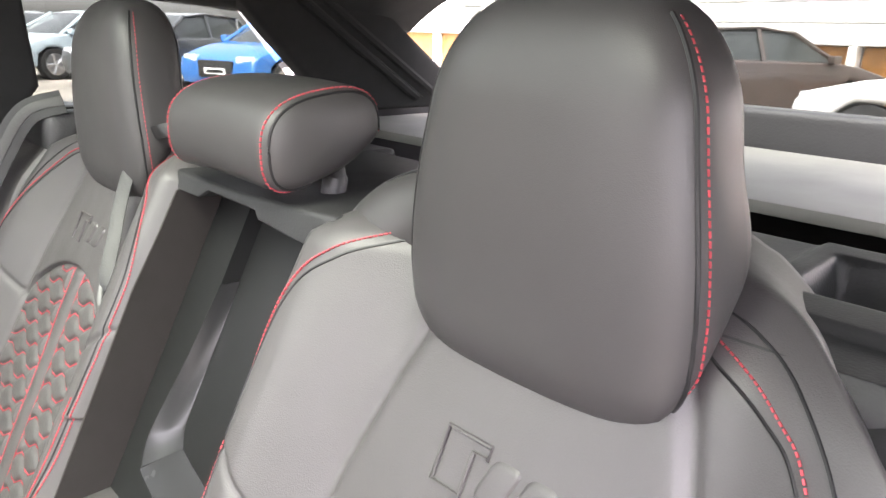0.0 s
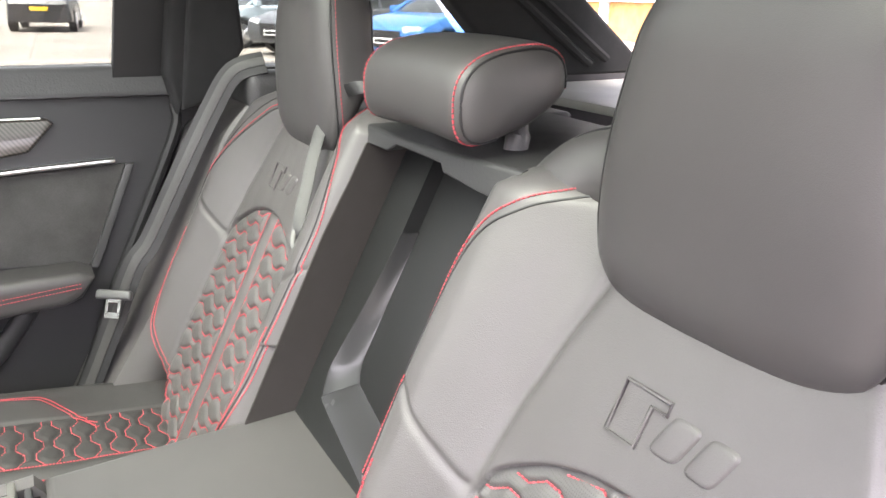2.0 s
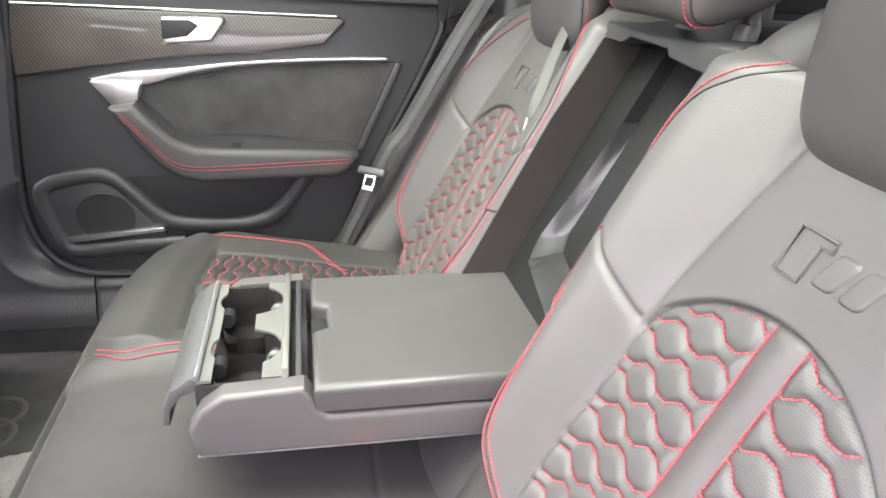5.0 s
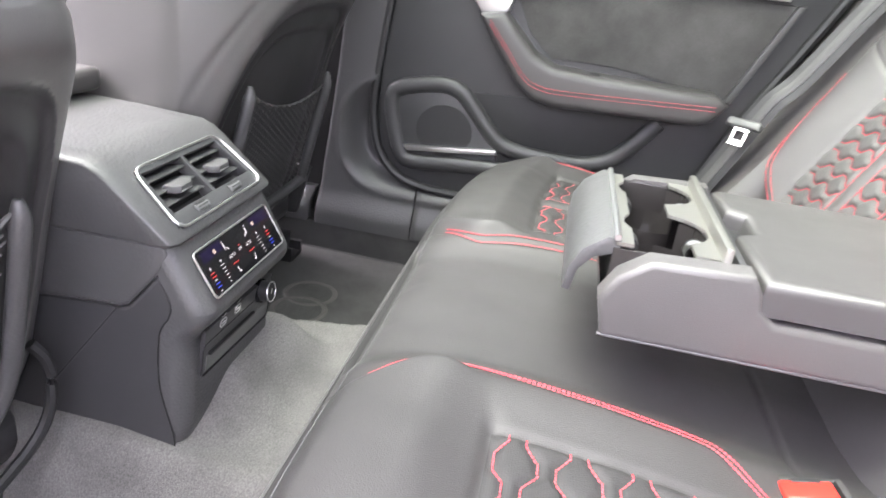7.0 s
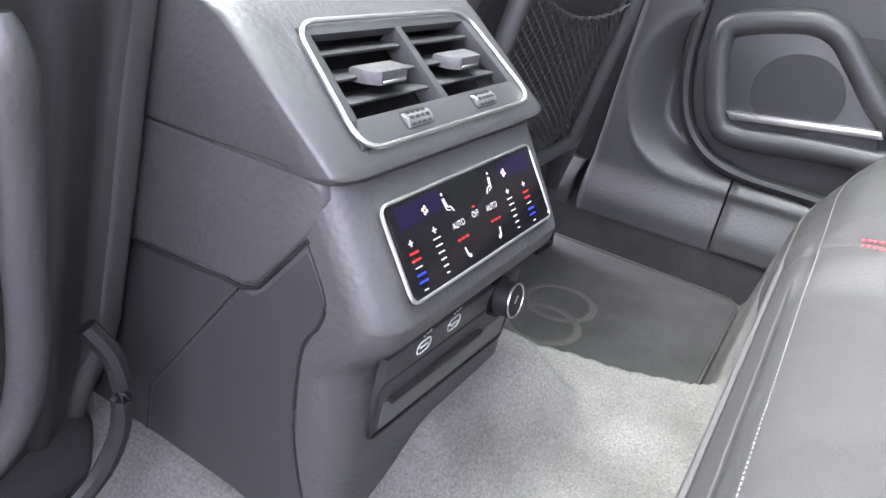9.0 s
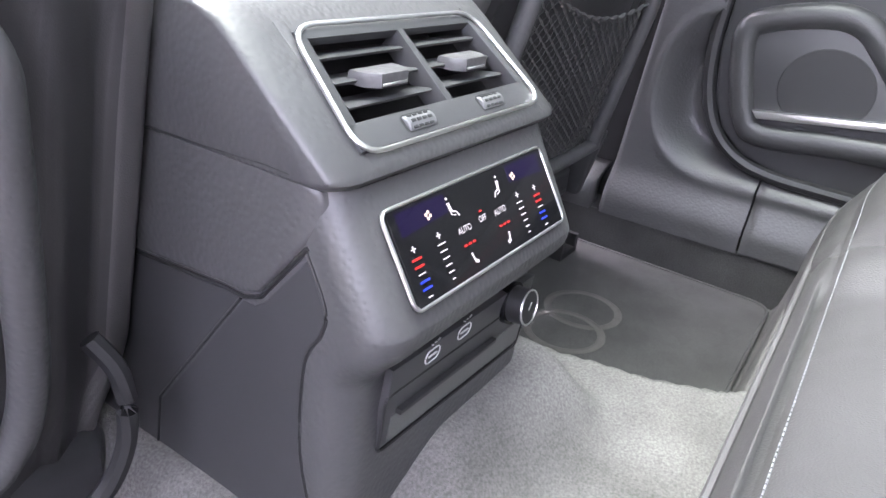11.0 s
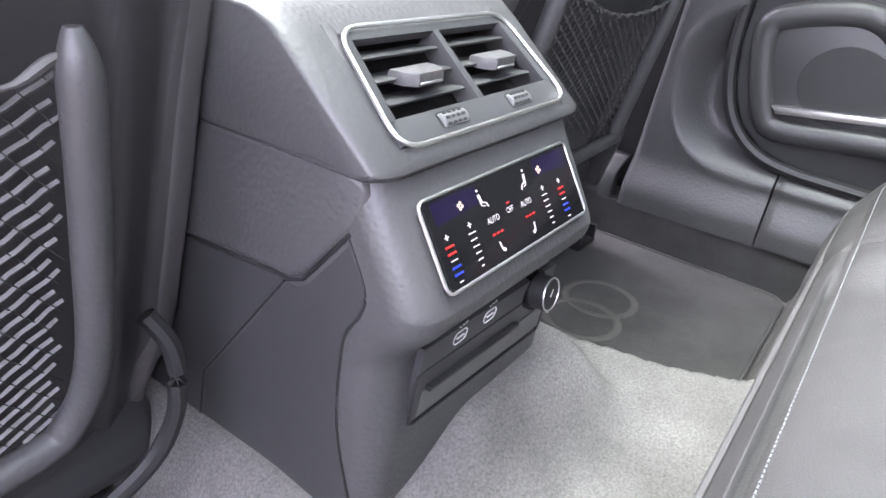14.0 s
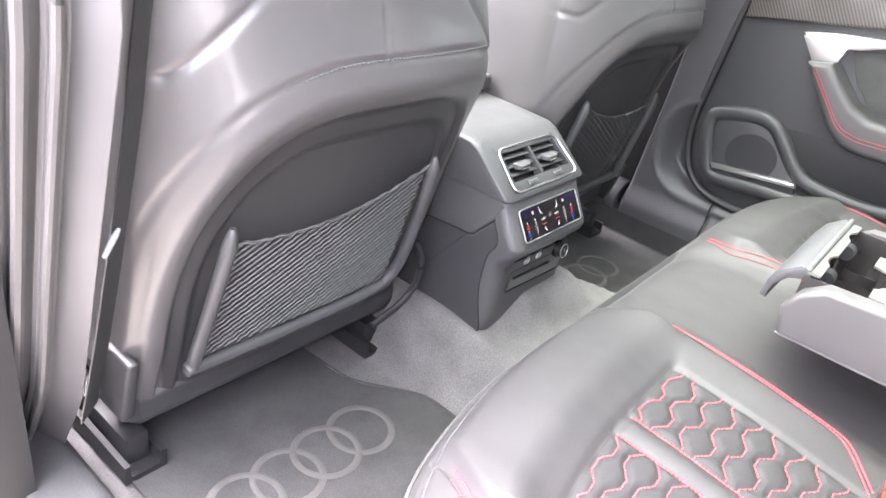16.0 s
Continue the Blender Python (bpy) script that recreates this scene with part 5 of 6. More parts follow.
# lower bin and loudspeaker
DOORTRIM = material("dark grained door trim", (0.036, 0.036, 0.037), 0.45, bump=0.25, scale=500, tex="voronoi", vary=0.06)
LIP = [(0.62, 0.632), (0.726, 0.628), (0.828, 0.620), (0.855, 0.641), (0.873, 0.695), (0.880, 0.742), (0.862, 0.764), (0.787, 0.781), (0.745, 0.773), (0.715, 0.745), (0.665, 0.692), (0.62, 0.674), (0.53, 0.669), (0.47, 0.676), (0.425, 0.70), (0.365, 0.775)]
bm = bmesh.new()
tube(bm, smooth_line([on_door(u, v, 0.006) for u, v in LIP], 8), 0.0165, 16, up=(1, 0, 0), flat=0.75)
part("bin_lip", bm, DOORTRIM, door, "soft grey lip of the door bin")
bm = bmesh.new()
prism(bm, [(0.876, 0.745), (0.858, 0.762), (0.787, 0.776), (0.745, 0.768), (0.72, 0.735), (0.672, 0.685), (0.655, 0.650), (0.66, 0.628), (0.826, 0.622), (0.852, 0.643), (0.869, 0.695)], on_door, 0.010, 0.006, 2)
spk = part("speaker_cover", bm, PLASTIC, door, "dark loudspeaker cover")
bm = bmesh.new()
prism(bm, [(0.768 + 0.057 * math.cos(q), 0.692 + 0.052 * math.sin(q)) for q in [2 * math.pi * j / 36 for j in range(36)]], lambda u, v, w: on_door(u, v, w + 0.010), 0.0015, 0.0008, 1)
part("speaker_grille", bm, BLACK, spk)
bm = bmesh.new()
prism(bm, [(0.846, 0.652), (0.66, 0.672), (0.655, 0.662), (0.838, 0.642)], lambda u, v, w: on_door(u, v, w + 0.008), 0.012, 0.003, 2)
part("speaker_bar", bm, CHROME, spk, "satin metal bar")
# the bin has no depth: a flat black sheet stands for its shade
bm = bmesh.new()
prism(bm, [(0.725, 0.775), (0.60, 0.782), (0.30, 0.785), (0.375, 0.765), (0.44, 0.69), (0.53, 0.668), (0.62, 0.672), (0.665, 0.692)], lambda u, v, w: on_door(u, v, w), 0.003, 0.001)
part("bin_shade", bm, BLACK, door, "flat black sheet as the shade inside the door bin")
# window with tinted glass and its black quarter cover
bm = bmesh.new()
prism(bm, [(0.17, 1.165), (0.88, 1.165), (0.88, 1.42), (0.13, 1.42)], lambda u, v, w: Vector((0.742 + w - 0.14 * max(0, v - 1.17), u, v)), 0.004, 0.0)
part("window_pane", bm, TINT, door, "tinted side glass")
bm = bmesh.new()
prism(bm, [(0.185, 1.150), (0.075, 1.150), (0.055, 1.42), (0.15, 1.42)], lambda u, v, w: Vector((0.728 - w - 0.14 * max(0, v - 1.17), u, v)), 0.02, 0.004)
part("quarter_cover", bm, BLACK, door, "black cover behind the window")
bm = bmesh.new()
tube(bm, smooth_line([(0.722, 0.087, 1.17), (0.704, 0.092, 1.10), (0.690, 0.105, 1.045), (0.690, 0.225, 0.80), (0.690, 0.338, 0.57), (0.692, 0.50, 0.556), (0.697, 0.72, 0.562), (0.697, 0.80, 0.566), (0.697, 0.850, 0.580), (0.697, 0.886, 0.610), (0.697, 0.908, 0.655), (0.697, 0.918, 0.72), (0.697, 0.914, 0.80), (0.697, 0.896, 0.97), (0.702, 0.876, 1.17)], 4), 0.009, 8, up=(1, 0, 0))
part("door_seal", bm, BLACK, door, "black rubber seal")

# ---- far side of the shell ----
bm = bmesh.new()
prism(bm, [(0.10, 1.05), (0.335, 0.565), (0.35, 0.40), (-1.0, 0.40), (-1.0, 1.14), (0.07, 1.17)], lambda u, v, w: Vector((0.70 + w, u, v)), 0.05, 0.0)
part("wall_side", bm, PLASTIC, None, kind="structure")
bm = bmesh.new()
prism(bm, [(0.30, 0.455), (1.9, 0.455), (1.9, 0.36), (0.30, 0.36)], lambda u, v, w: Vector((0.677 + w, u, v)), 0.10, 0.0)
part("sill_carpet", bm, MAT, None, kind="structure")


def table(x, rows):
    """A value read off a short table by straight lines between its rows."""
    for (a, p), (b, q) in zip(rows, rows[1:]):
        if x <= b:
            return p + (q - p) * max(0.0, (x - a) / (b - a))
    return rows[-1][1]


def sill_x(y, z):
    """Inner face of sill and pillar trim; a scoop is let into it round the door's lower corner."""
    r = ((max(0.0, y - 0.86) / 0.118) ** 2.4 + (abs(z - 0.66) / 0.117) ** 2.4) ** (1 / 2.4)
    s = (1 - r) * 0.117
    x = 0.690 - 0.017 * (1 - ramp(z, 0.474, 0.535)) + 0.038 * ramp(s, -0.003, 0.044) - 0.003 * math.exp(-((s + 0.006) / 0.006) ** 2)
    return x - 0.10 * ramp(z, 1.0, 1.45)


def bpill(u, v):
    z = 0.452 + v * 0.98
    y0 = table(z, ((0.45, 0.812), (0.562, 0.812), (0.58, 0.86), (0.62, 0.893), (0.70, 0.914), (0.80, 0.912), (1.0, 0.894), (1.4, 0.862)))
    y1 = table(z, ((0.45, 1.036), (0.505, 1.032), (0.77, 1.008), (1.43, 0.965)))
    y = y0 + u * (y1 - y0)
    return Vector((sill_x(y, z) + 0.05 * ramp(y, y1 - 0.022, y1 + 0.004) ** 2, y, z))


sheet("pillar_far", bpill, spread(0, 1, 70), spread(0, 1, 150), GRAIN, kind="structure")
sheet("sill", lambda y, z: Vector((sill_x(y, z), y, z)), spread(0.30, 0.809, 40), spread(0.452, 0.575, 30), GRAIN, kind="structure", back=(0.03, 0, 0))
sheet("sill_front", lambda y, z: Vector((0.690 - 0.017 * (1 - ramp(z, 0.474, 0.535)) + 0.03 * ramp(z, 0.495, 0.515), y, z)), spread(1.039, 1.9, 30), spread(0.452, 0.515, 16), GRAIN, kind="structure", back=(0.03, 0, 0))
bm = bmesh.new()
prism(bm, [(0.095, 1.09), (0.06, 1.14), (-0.01, 1.43), (0.075, 1.43), (0.09, 1.30), (0.11, 1.16)], lambda u, v, w: Vector((0.70 - w - 0.12 * max(0, v - 1.15), u - 0.0, v)), 0.045, 0.015, 4)
prism(bm, [(0.09, 1.10), (0.05, 1.11), (-0.02, 1.20), (0.0, 1.43), (0.05, 1.43)], lambda u, v, w: Vector((0.695 - w - 0.12 * max(0, v - 1.15), u, v)), 0.055, 0.012, 4)
part("pillar_c", bm, HEADLINER, None, kind="structure")
bm = bmesh.new()
DP = [(-0.335, 1.36), (-0.415, 1.28), (-0.505, 1.196), (-0.53, 1.13), (-1.0, 1.13), (-0.94, 1.172), (-0.505, 1.46), (-0.25, 1.46)]
prism(bm, DP, lambda u, v, w: Vector((0.66 - w - 0.10 * max(0, v - 1.15), u, v)), 0.04, 0.012, 4)
for (a, b, c, d), off in (((-0.47, 1.39, -0.84, 1.165), 0.0), ((-0.435, 1.375, -0.79, 1.155), 0.01)):
    tube(bm, [(0.617 - 0.1 * (b - 1.15), a, b), (0.617 - 0.1 * (d - 1.15), c, d)], 0.010, 8)
part("pillar_d", bm, HEADLINER, None, kind="structure")
bm = bmesh.new()
prism(bm, [(-0.46, 1.372), (-0.472, 1.360), (-0.805, 1.158), (-0.79, 1.158)], lambda u, v, w: Vector((0.618 - w - 0.1 * max(0, v - 1.15), u, v)), 0.006, 0.001)
part("pillar_groove", bm, BLACK, None, kind="structure")
bm = bmesh.new()
prism(bm, [(0.03, 1.15), (0.03, 1.42), (-0.30, 1.42), (-0.50, 1.20), (-0.54, 1.15)], lambda u, v, w: Vector((0.70 + w - 0.12 * max(0, v - 1.15), u, v)), 0.004, 0.0)
part("window_quarter", bm, TINT, None, kind="structure")
bm = bmesh.new()
blk(bm, (0.56, -0.55, 1.10), (0.70, 0.0, 1.168), 0.022, 4)
part("trim_ledge", bm, GRAIN, None, kind="structure")
bm = bmesh.new()
blk(bm, (0.60, -0.11, 1.166), (0.63, -0.02, 1.171), 0.002, 1)
part("trim_slot", bm, BLACK, None, kind="structure")

# ---- load space behind the bench ----
bm = bmesh.new()
blk(bm, (-0.60, -0.98, 1.10), (0.62, -0.545, 1.118), 0.006, 2)
part("trim_load_cover", bm, PALE, None, kind="structure")
bm = bmesh.new()
blk(bm, (-0.66, -1.0, 0.80), (0.66, -0.30, 0.84), 0.0)
part("trim_load_floor", bm, BLACK, None, kind="structure")
bm = bmesh.new()
blk(bm, (-0.64, -1.06, 1.05), (0.64, -0.99, 1.186), 0.018, 4)
part("trim_hatch", bm, GRAIN, None, kind="structure")
bm = bmesh.new()
prism(bm, [(-0.62, 1.18), (0.64, 1.18), (0.50, 1.44), (-0.50, 1.44)], lambda u, v, w: Vector((u, -1.06 + w + (v - 1.18) * 1.1, v)), 0.004, 0.0)
part("window_rear", bm, TINT, None, kind="structure")
bm = bmesh.new()
blk(bm, (-0.70, -1.07, 0.40), (0.70, -1.0, 1.048), 0.0)
part("wall_rear", bm, BLACK, None, kind="structure")
# shelf behind the near backrest with a tray let into it


def shelf_z(x, y):
    d = min(min(-0.447 - x, x + 0.632) , min(y + 0.250, -0.150 - y))
    out = min(min(-0.425 - x, x + 0.66), min(y + 0.285, -0.104 - y))
    z = 1.146 + 0.006 * ramp(out, -0.004, 0.006)
    z -= 0.055 * ramp(d, -0.002, 0.012)
    return z - 0.02 * ramp(-0.285 - y, 0, 0.02)


sheet("trim_shelf", lambda x, y: Vector((x, y, shelf_z(x, y))), spread(-0.66, -0.11, 140), spread(-0.305, -0.055, 80), DARKTRIM, kind="structure", back=(0, 0, -0.08))
bm = bmesh.new()
blk(bm, (-0.475, -0.212, 1.097), (-0.455, -0.185, 1.112), 0.004, 2)
part("trim_catch", bm, BLACK, None, kind="structure")
bm = bmesh.new()
blk(bm, (0.11, -0.30, 1.06), (0.64, -0.08, 1.150), 0.010, 3)
part("trim_shelf_far", bm, GRAIN, None, kind="structure")

bm = bmesh.new()
blk(bm, (0.742, 0.05, 0.36), (0.79, 1.30, 1.15), 0.0)
part("wall_far", bm, BLACK, None, kind="structure")

bm = bmesh.new()
blk(bm, (-0.68, -0.16, 1.0), (-0.515, -0.005, 1.128), 0.03, 4)
part("trim_shelf_side", bm, PLASTIC, None, kind="structure")


# ---- front seats ----
FX = 0.366


BACKPANEL = material("satin back panel", (0.036, 0.035, 0.036), 0.33, bump=0.1, scale=900, vary=0.06)


def fs_y(z):
    return 0.955 + 0.25 * (0.78 - z)


def panel_dist(w, z):
    """Distance inside the back panel's outline, positive inside; w runs along x. One upper corner is squarer than the other."""
    a, e = (0.212, 2.7) if w < 0 else (0.232, 6.0)
    r = ((abs(w) / a) ** e + (max(0.0, z - 0.62) / 0.275) ** e) ** (1 / e)
    return (1 - r) * 0.212


def front_seat(m):
    s = thing("front_seat", "black leather front seat with a mesh pocket on its back" if m > 0 else "black leather front seat in shade with a mesh pocket", "car seat", "front seats")

    lift = 0.0 if m > 0 else 0.028

    def back(u, v):
        z = 0.50 + v * 0.72
        uu = max(-1, min(1, u))
        half = 0.250 - 0.030 * ramp(z, 0.90, 1.2) - 0.015 * ramp(0.60 - z, 0, 0.1)
        i = uu * half
        y = fs_y(z) + 0.035 * abs(uu) ** 7 + 0.012 * abs(uu) ** 2
        if abs(u) > 1:
            y += (abs(u) - 1) * 0.8
        d = panel_dist(m * i, z)
        y += 0.010 * ramp(d, 0.0, 0.008) + 0.008 * ramp(d, 0.026, 0.036)
        y -= 0.012 * math.exp(-((d + 0.020) / 0.017) ** 2)
        y += 0.004 * math.exp(-((d + 0.046) / 0.003) ** 2) * (1 if z > 0.6 else 0)
        y += 0.004 * math.exp(-(seam_dist(abs(i), z, (0.262, 0.945), (0.225, 0.938)) / 0.003) ** 2) + 0.004 * math.exp(-(seam_dist(abs(i), z, (0.225, 0.938), (0.14, 1.02)) / 0.003) ** 2)
        y += 0.003 * math.exp(-(seam_dist(i, z, (0.0, 0.955), (0.0, 1.20)) / 0.0025) ** 2)
        y += 0.13 * (1 - math.exp(min(0.0, d + 0.047) / 0.16))
        y += 0.0015 * noise.noise((i * 10, z * 10, 5 + m))
        return Vector((m * (-FX + i), y, z + lift))

    us2 = [-1.5, -1.35, -1.2, -1.1, -1.04] + spread(-1, 1, 150) + [1.04, 1.1, 1.2, 1.35, 1.5]
    bk = sheet("backrest", back, us2, spread(0, 1, 150), LEATHER_LIT, s, "leather backrest shell",
               second=(BACKPANEL, lambda u, v: abs(u) <= 1 and panel_dist(m * u * 0.250, 0.50 + v * 0.72) > 0.002))
    v, f = stitches(smooth_line([Vector((m * (-FX + a), fs_y(z) + 0.035 * (abs(a) / 0.25) ** 7 + 0.012 * (a / 0.25) ** 2 + 0.0006, z + lift)) for a, z in
                                 [(-m * 0.252 * math.cos(q) ** (2 / 2.6), 0.62 + math.sin(q) ** (2 / 2.6) * 0.334) for q in spread(0.35, math.pi / 2 - 0.02, 40)] + [(m * w, 0.954) for w in spread(0.02, 0.19, 12)]], 6), (0, -1, 0), 0.006, 0.004, 0.0009)
    raw("stitching", v, f, THREAD, bk, "grey thread", "stuff", False)
    # net pocket
    post = lambda a, z, n=0.016: Vector((m * (-FX + a), fs_y(z) - n + 0.014, z + lift))
    bm = bmesh.new()
    tube(bm, smooth_line([post(-0.160, 0.772, 0.012), post(-0.164, 0.74), post(-0.172, 0.65), post(-0.180, 0.572), post(-0.172, 0.560), post(0.0, 0.556), post(0.130, 0.560), post(0.158, 0.575), post(0.168, 0.62, 0.019), post(0.165, 0.70, 0.019), post(0.161, 0.77, 0.017), post(0.160, 0.795, 0.012)], 8), [0.0092 * min(1.0, 0.4 + 0.09 * k, 0.4 + 0.09 * (88 - k)) for k in range(89)], 12, up=(0, 1, 0))
    fr = part("pocket_frame", bm, GRAIN, s, "rounded plastic pocket frame")
    top = lambda a: 0.735 + 0.018 * ((a + 0.05) / 0.1) ** 2 * (1 if a < -0.05 else 0.63) * (1.0 if a > -0.05 else 0.6)
    def inside(a, z):
        return -0.172 < a < 0.158 and 0.566 < z < top(a)
    for fam, (ang, gap, rad) in enumerate(((29, 0.0086, 0.0015), (-50, 0.0105, 0.00035))):
        bm = bmesh.new()
        ca, sa = math.cos(radians(ang)), math.sin(radians(ang))
        for k in range(-60, 60):
            off = k * gap
            run = []
            for t in spread(-0.35, 0.35, 90):
                a, z = t * ca - off * sa, 0.66 + t * sa + off * ca
                if inside(a, z):
                    sag = 0.018 * math.sin(math.pi * (a + 0.172) / 0.33)
                    run.append(post(a, z, 0.008 + 0.15 * sag + 0.0012 * fam + 0.0006 * math.sin(t * 420)))
                elif len(run) > 2:
                    break
            if len(run) > 2:
                tube(bm, run, rad, 4)
        part("net_cord", bm, DARKNET if fam else NET, fr, "thin dark cross cords" if fam else "pale twisted elastic cords", kind="stuff")
    bm = bmesh.new()
    pts = [post(a, top(a) + 0.001 + 0.0012 * math.sin(a * 260), 0.013) for a in spread(-0.166, 0.160, 90)]
    tube(bm, pts, [0.0019 + 0.0006 * math.sin(k * 0.9) for k in range(90)], 6)
    part("elastic_cord", bm, NET, fr, "pale elastic top cord")
    # lower shroud, cushion and rails
    bm = bmesh.new()
    blk(bm, (-0.245, 0.0, 0.0), (0.245, 0.05, 0.055), 0.018, 4, lambda x, y, z: Vector((m * (-FX + x), 1.005 + y + 0.06 * (abs(x) / 0.245) ** 4, 0.468 + lift + z - 0.01 * (x / 0.245) ** 2)))
    part("lower_shroud", bm, PLASTIC, s, "grey lower shroud")
    bm = bmesh.new()
    blk(bm, (-0.225, 0.0, 0.0), (0.225, 0.5, 0.14), 0.03, 3, lambda x, y, z: Vector((m * (-FX + x), 1.07 + y, 0.445 + z)))
    part("cushion", bm, BLACK, s)
    bm = bmesh.new()
    tube(bm, smooth_line([(m * (-FX + 0.205), 1.00, 0.625), (m * (-FX + 0.214), 0.99, 0.60), (m * (-FX + 0.212), 0.99, 0.555), (m * (-FX + 0.19), 0.995, 0.52), (m * (-FX + 0.13), 1.0, 0.495)], 6), 0.006, 8)
    part("hinge_cover", bm, BLACK, s)
    bm = bmesh.new()
    blk(bm, (-0.008, -0.02, -0.055), (0.008, 0.05, 0.05), 0.007, 4, lambda x, y, z: Vector((m * (-FX - 0.250) + x, 1.045 + y - 0.25 * z, 0.545 + z)))
    part("hinge_cover", bm, PLASTIC, s, "smooth grey hinge cover")
    for a in (0.185, -0.235):
        bm = bmesh.new()
        prism(bm, [(-0.028, 0.395), (0.028, 0.395), (0.028, 0.425), (0.020, 0.425), (0.020, 0.405), (-0.020, 0.405), (-0.020, 0.425), (-0.028, 0.425)], lambda u, v, w, a=a: Vector((m * (-FX + a) + u, 1.03 + w, v)), 0.47, 0.0)
        part("rail", bm, BLACK, s, "black steel seat rail")
        bm = bmesh.new()
        blk(bm, (m * (-FX + a) - 0.016, 1.05, 0.405), (m * (-FX + a) + 0.016, 1.5, 0.45), 0.004, 2)
        part("rail_slider", bm, BLACK, s)
    return s


front_seat(1)
front_seat(-1)

PILLAR = material("smooth pillar trim", (0.075, 0.073, 0.073), 0.42, bump=0.15, scale=900, vary=0.05)


# ---- near door opening ----
def near_pillar(u, v):
    z = 0.30 + v * 1.15
    y0 = 0.900 + 0.32 * max(0, 1.0 - z) + 0.25 * max(0, 0.55 - z)
    y1 = y0 + 0.105
    rib = max(0.0, math.sin(math.pi * (u - 0.4) / 0.6 * 5)) ** 0.5 * (u > 0.4)
    x = -0.664 - 0.045 * u - 0.011 * rib + 0.09 * ramp(z, 1.05, 1.45)
    return Vector((x, y0 + u * (y1 - y0) - 0.008 * rib, z))


sheet("pillar_near", near_pillar, spread(0, 1, 90), spread(0, 1, 50), PILLAR, kind="structure", back=(0.02, 0.05, 0))
for u, r in ((0.42, 0.0045), (0.55, 0.006), (0.70, 0.007), (0.84, 0.006)):
    bm = bmesh.new()
    tube(bm, [near_pillar(u, v) + Vector((-0.002, -0.003, 0)) for v in spread(0, 1, 30)], r, 8)
    part("trim_rib", bm, PILLAR if u < 0.8 else BLACK, None, kind="structure")
bm = bmesh.new()
tube(bm, [near_pillar(1.0, v) + Vector((-0.006, 0.004, 0)) for v in spread(0, 1, 20)], 0.010, 8)
part("trim_seal", bm, BLACK, None, kind="structure")
bm = bmesh.new()
prism(bm, [(1.06, 0.40), (1.06, 1.08), (2.0, 1.02), (2.0, 0.40)], lambda u, v, w: Vector((-0.72 - w, u, v)), 0.05, 0.0)
part("wall_front_near", bm, BLACK, None, kind="structure")
bm = bmesh.new()
prism(bm, [(1.12, 0.40), (1.12, 1.12), (2.0, 1.05), (2.0, 0.40)], lambda u, v, w: Vector((0.72 + w, u, v)), 0.05, 0.0)
part("wall_front_far", bm, BLACK, None, kind="structure")
bm = bmesh.new()
blk(bm, (-0.77, 1.95, 0.40), (0.77, 2.05, 1.02), 0.0)
part("wall_front", bm, BLACK, None, kind="structure")
bm = bmesh.new()
blk(bm, (-0.74, -0.2, 0.36), (-0.655, 1.9, 0.43), 0.02, 3)
part("sill_near", bm, GRAIN, None, kind="structure")
bm = bmesh.new()
prism(bm, [(0.35, 0.42), (0.10, 1.05), (0.06, 1.16), (-1.0, 1.16), (-1.0, 0.42)], lambda u, v, w: Vector((-0.70 - w, u, v)), 0.05, 0.0)
part("wall_near", bm, PLASTIC, None, kind="structure")
bm = bmesh.new()
prism(bm, [(0.03, 1.16), (0.03, 1.42), (-0.30, 1.42), (-0.54, 1.16)], lambda u, v, w: Vector((-0.70 - w + 0.12 * max(0, v - 1.15), u, v)), 0.004, 0.0)
part("window_near_quarter", bm, TINT, None, kind="structure")
bm = bmesh.new()
prism(bm, [(0.08, 1.15), (0.03, 1.15), (-0.03, 1.43), (0.02, 1.43)], lambda u, v, w: Vector((-0.66 - w + 0.12 * max(0, v - 1.15), u, v)), 0.05, 0.01)
part("pillar_near_rear", bm, HEADLINER, None, kind="structure")
belt = thing("seat_belt", "black front seat belt hanging beside the pillar", "seat belt")
ribbon("webbing", [(-0.585, 0.93, 1.30), (-0.618, 0.962, 0.982), (-0.626, 0.965, 0.914), (-0.642, 0.968, 0.819), (-0.653, 0.972, 0.75), (-0.664, 0.985, 0.66), (-0.668, 1.02, 0.55)], (1, 0.75, 0), WEB, belt, 0.034)
bm = bmesh.new()
tube(bm, [(-0.654, 0.948, 0.814), (-0.659, 0.946, 0.809), (-0.671, 0.945, 0.790)], [0.002, 0.0042, 0.0035], 10, flat=0.5)
part("belt_guide", bm, PLASTIC, belt)

# unseen low wall, added to hold back sky light on the open side
bm = bmesh.new()
blk(bm, (-1.95, -4.0, 0.06), (-1.75, 4.0, 1.10), 0.05)
part("wall_light_block", bm, GROUND, None, kind="structure")

# ---- cars and building outside ----
RUBBER = material("tyre rubber", (0.02, 0.02, 0.02), 0.8)
ALLOY = material("silver alloy", (0.55, 0.55, 0.56), 0.3, 0.9)
CARGLASS = material("dark car glass", (0.03, 0.035, 0.035), 0.08, vary=0)
LAMP = material("clear lamp glass", (0.6, 0.62, 0.64), 0.12, vary=0)
PLATE = material("white number plate", (0.75, 0.75, 0.72), 0.4, vary=0)
YPLATE = material("yellow number plate", (0.8, 0.5, 0.03), 0.4, vary=0)


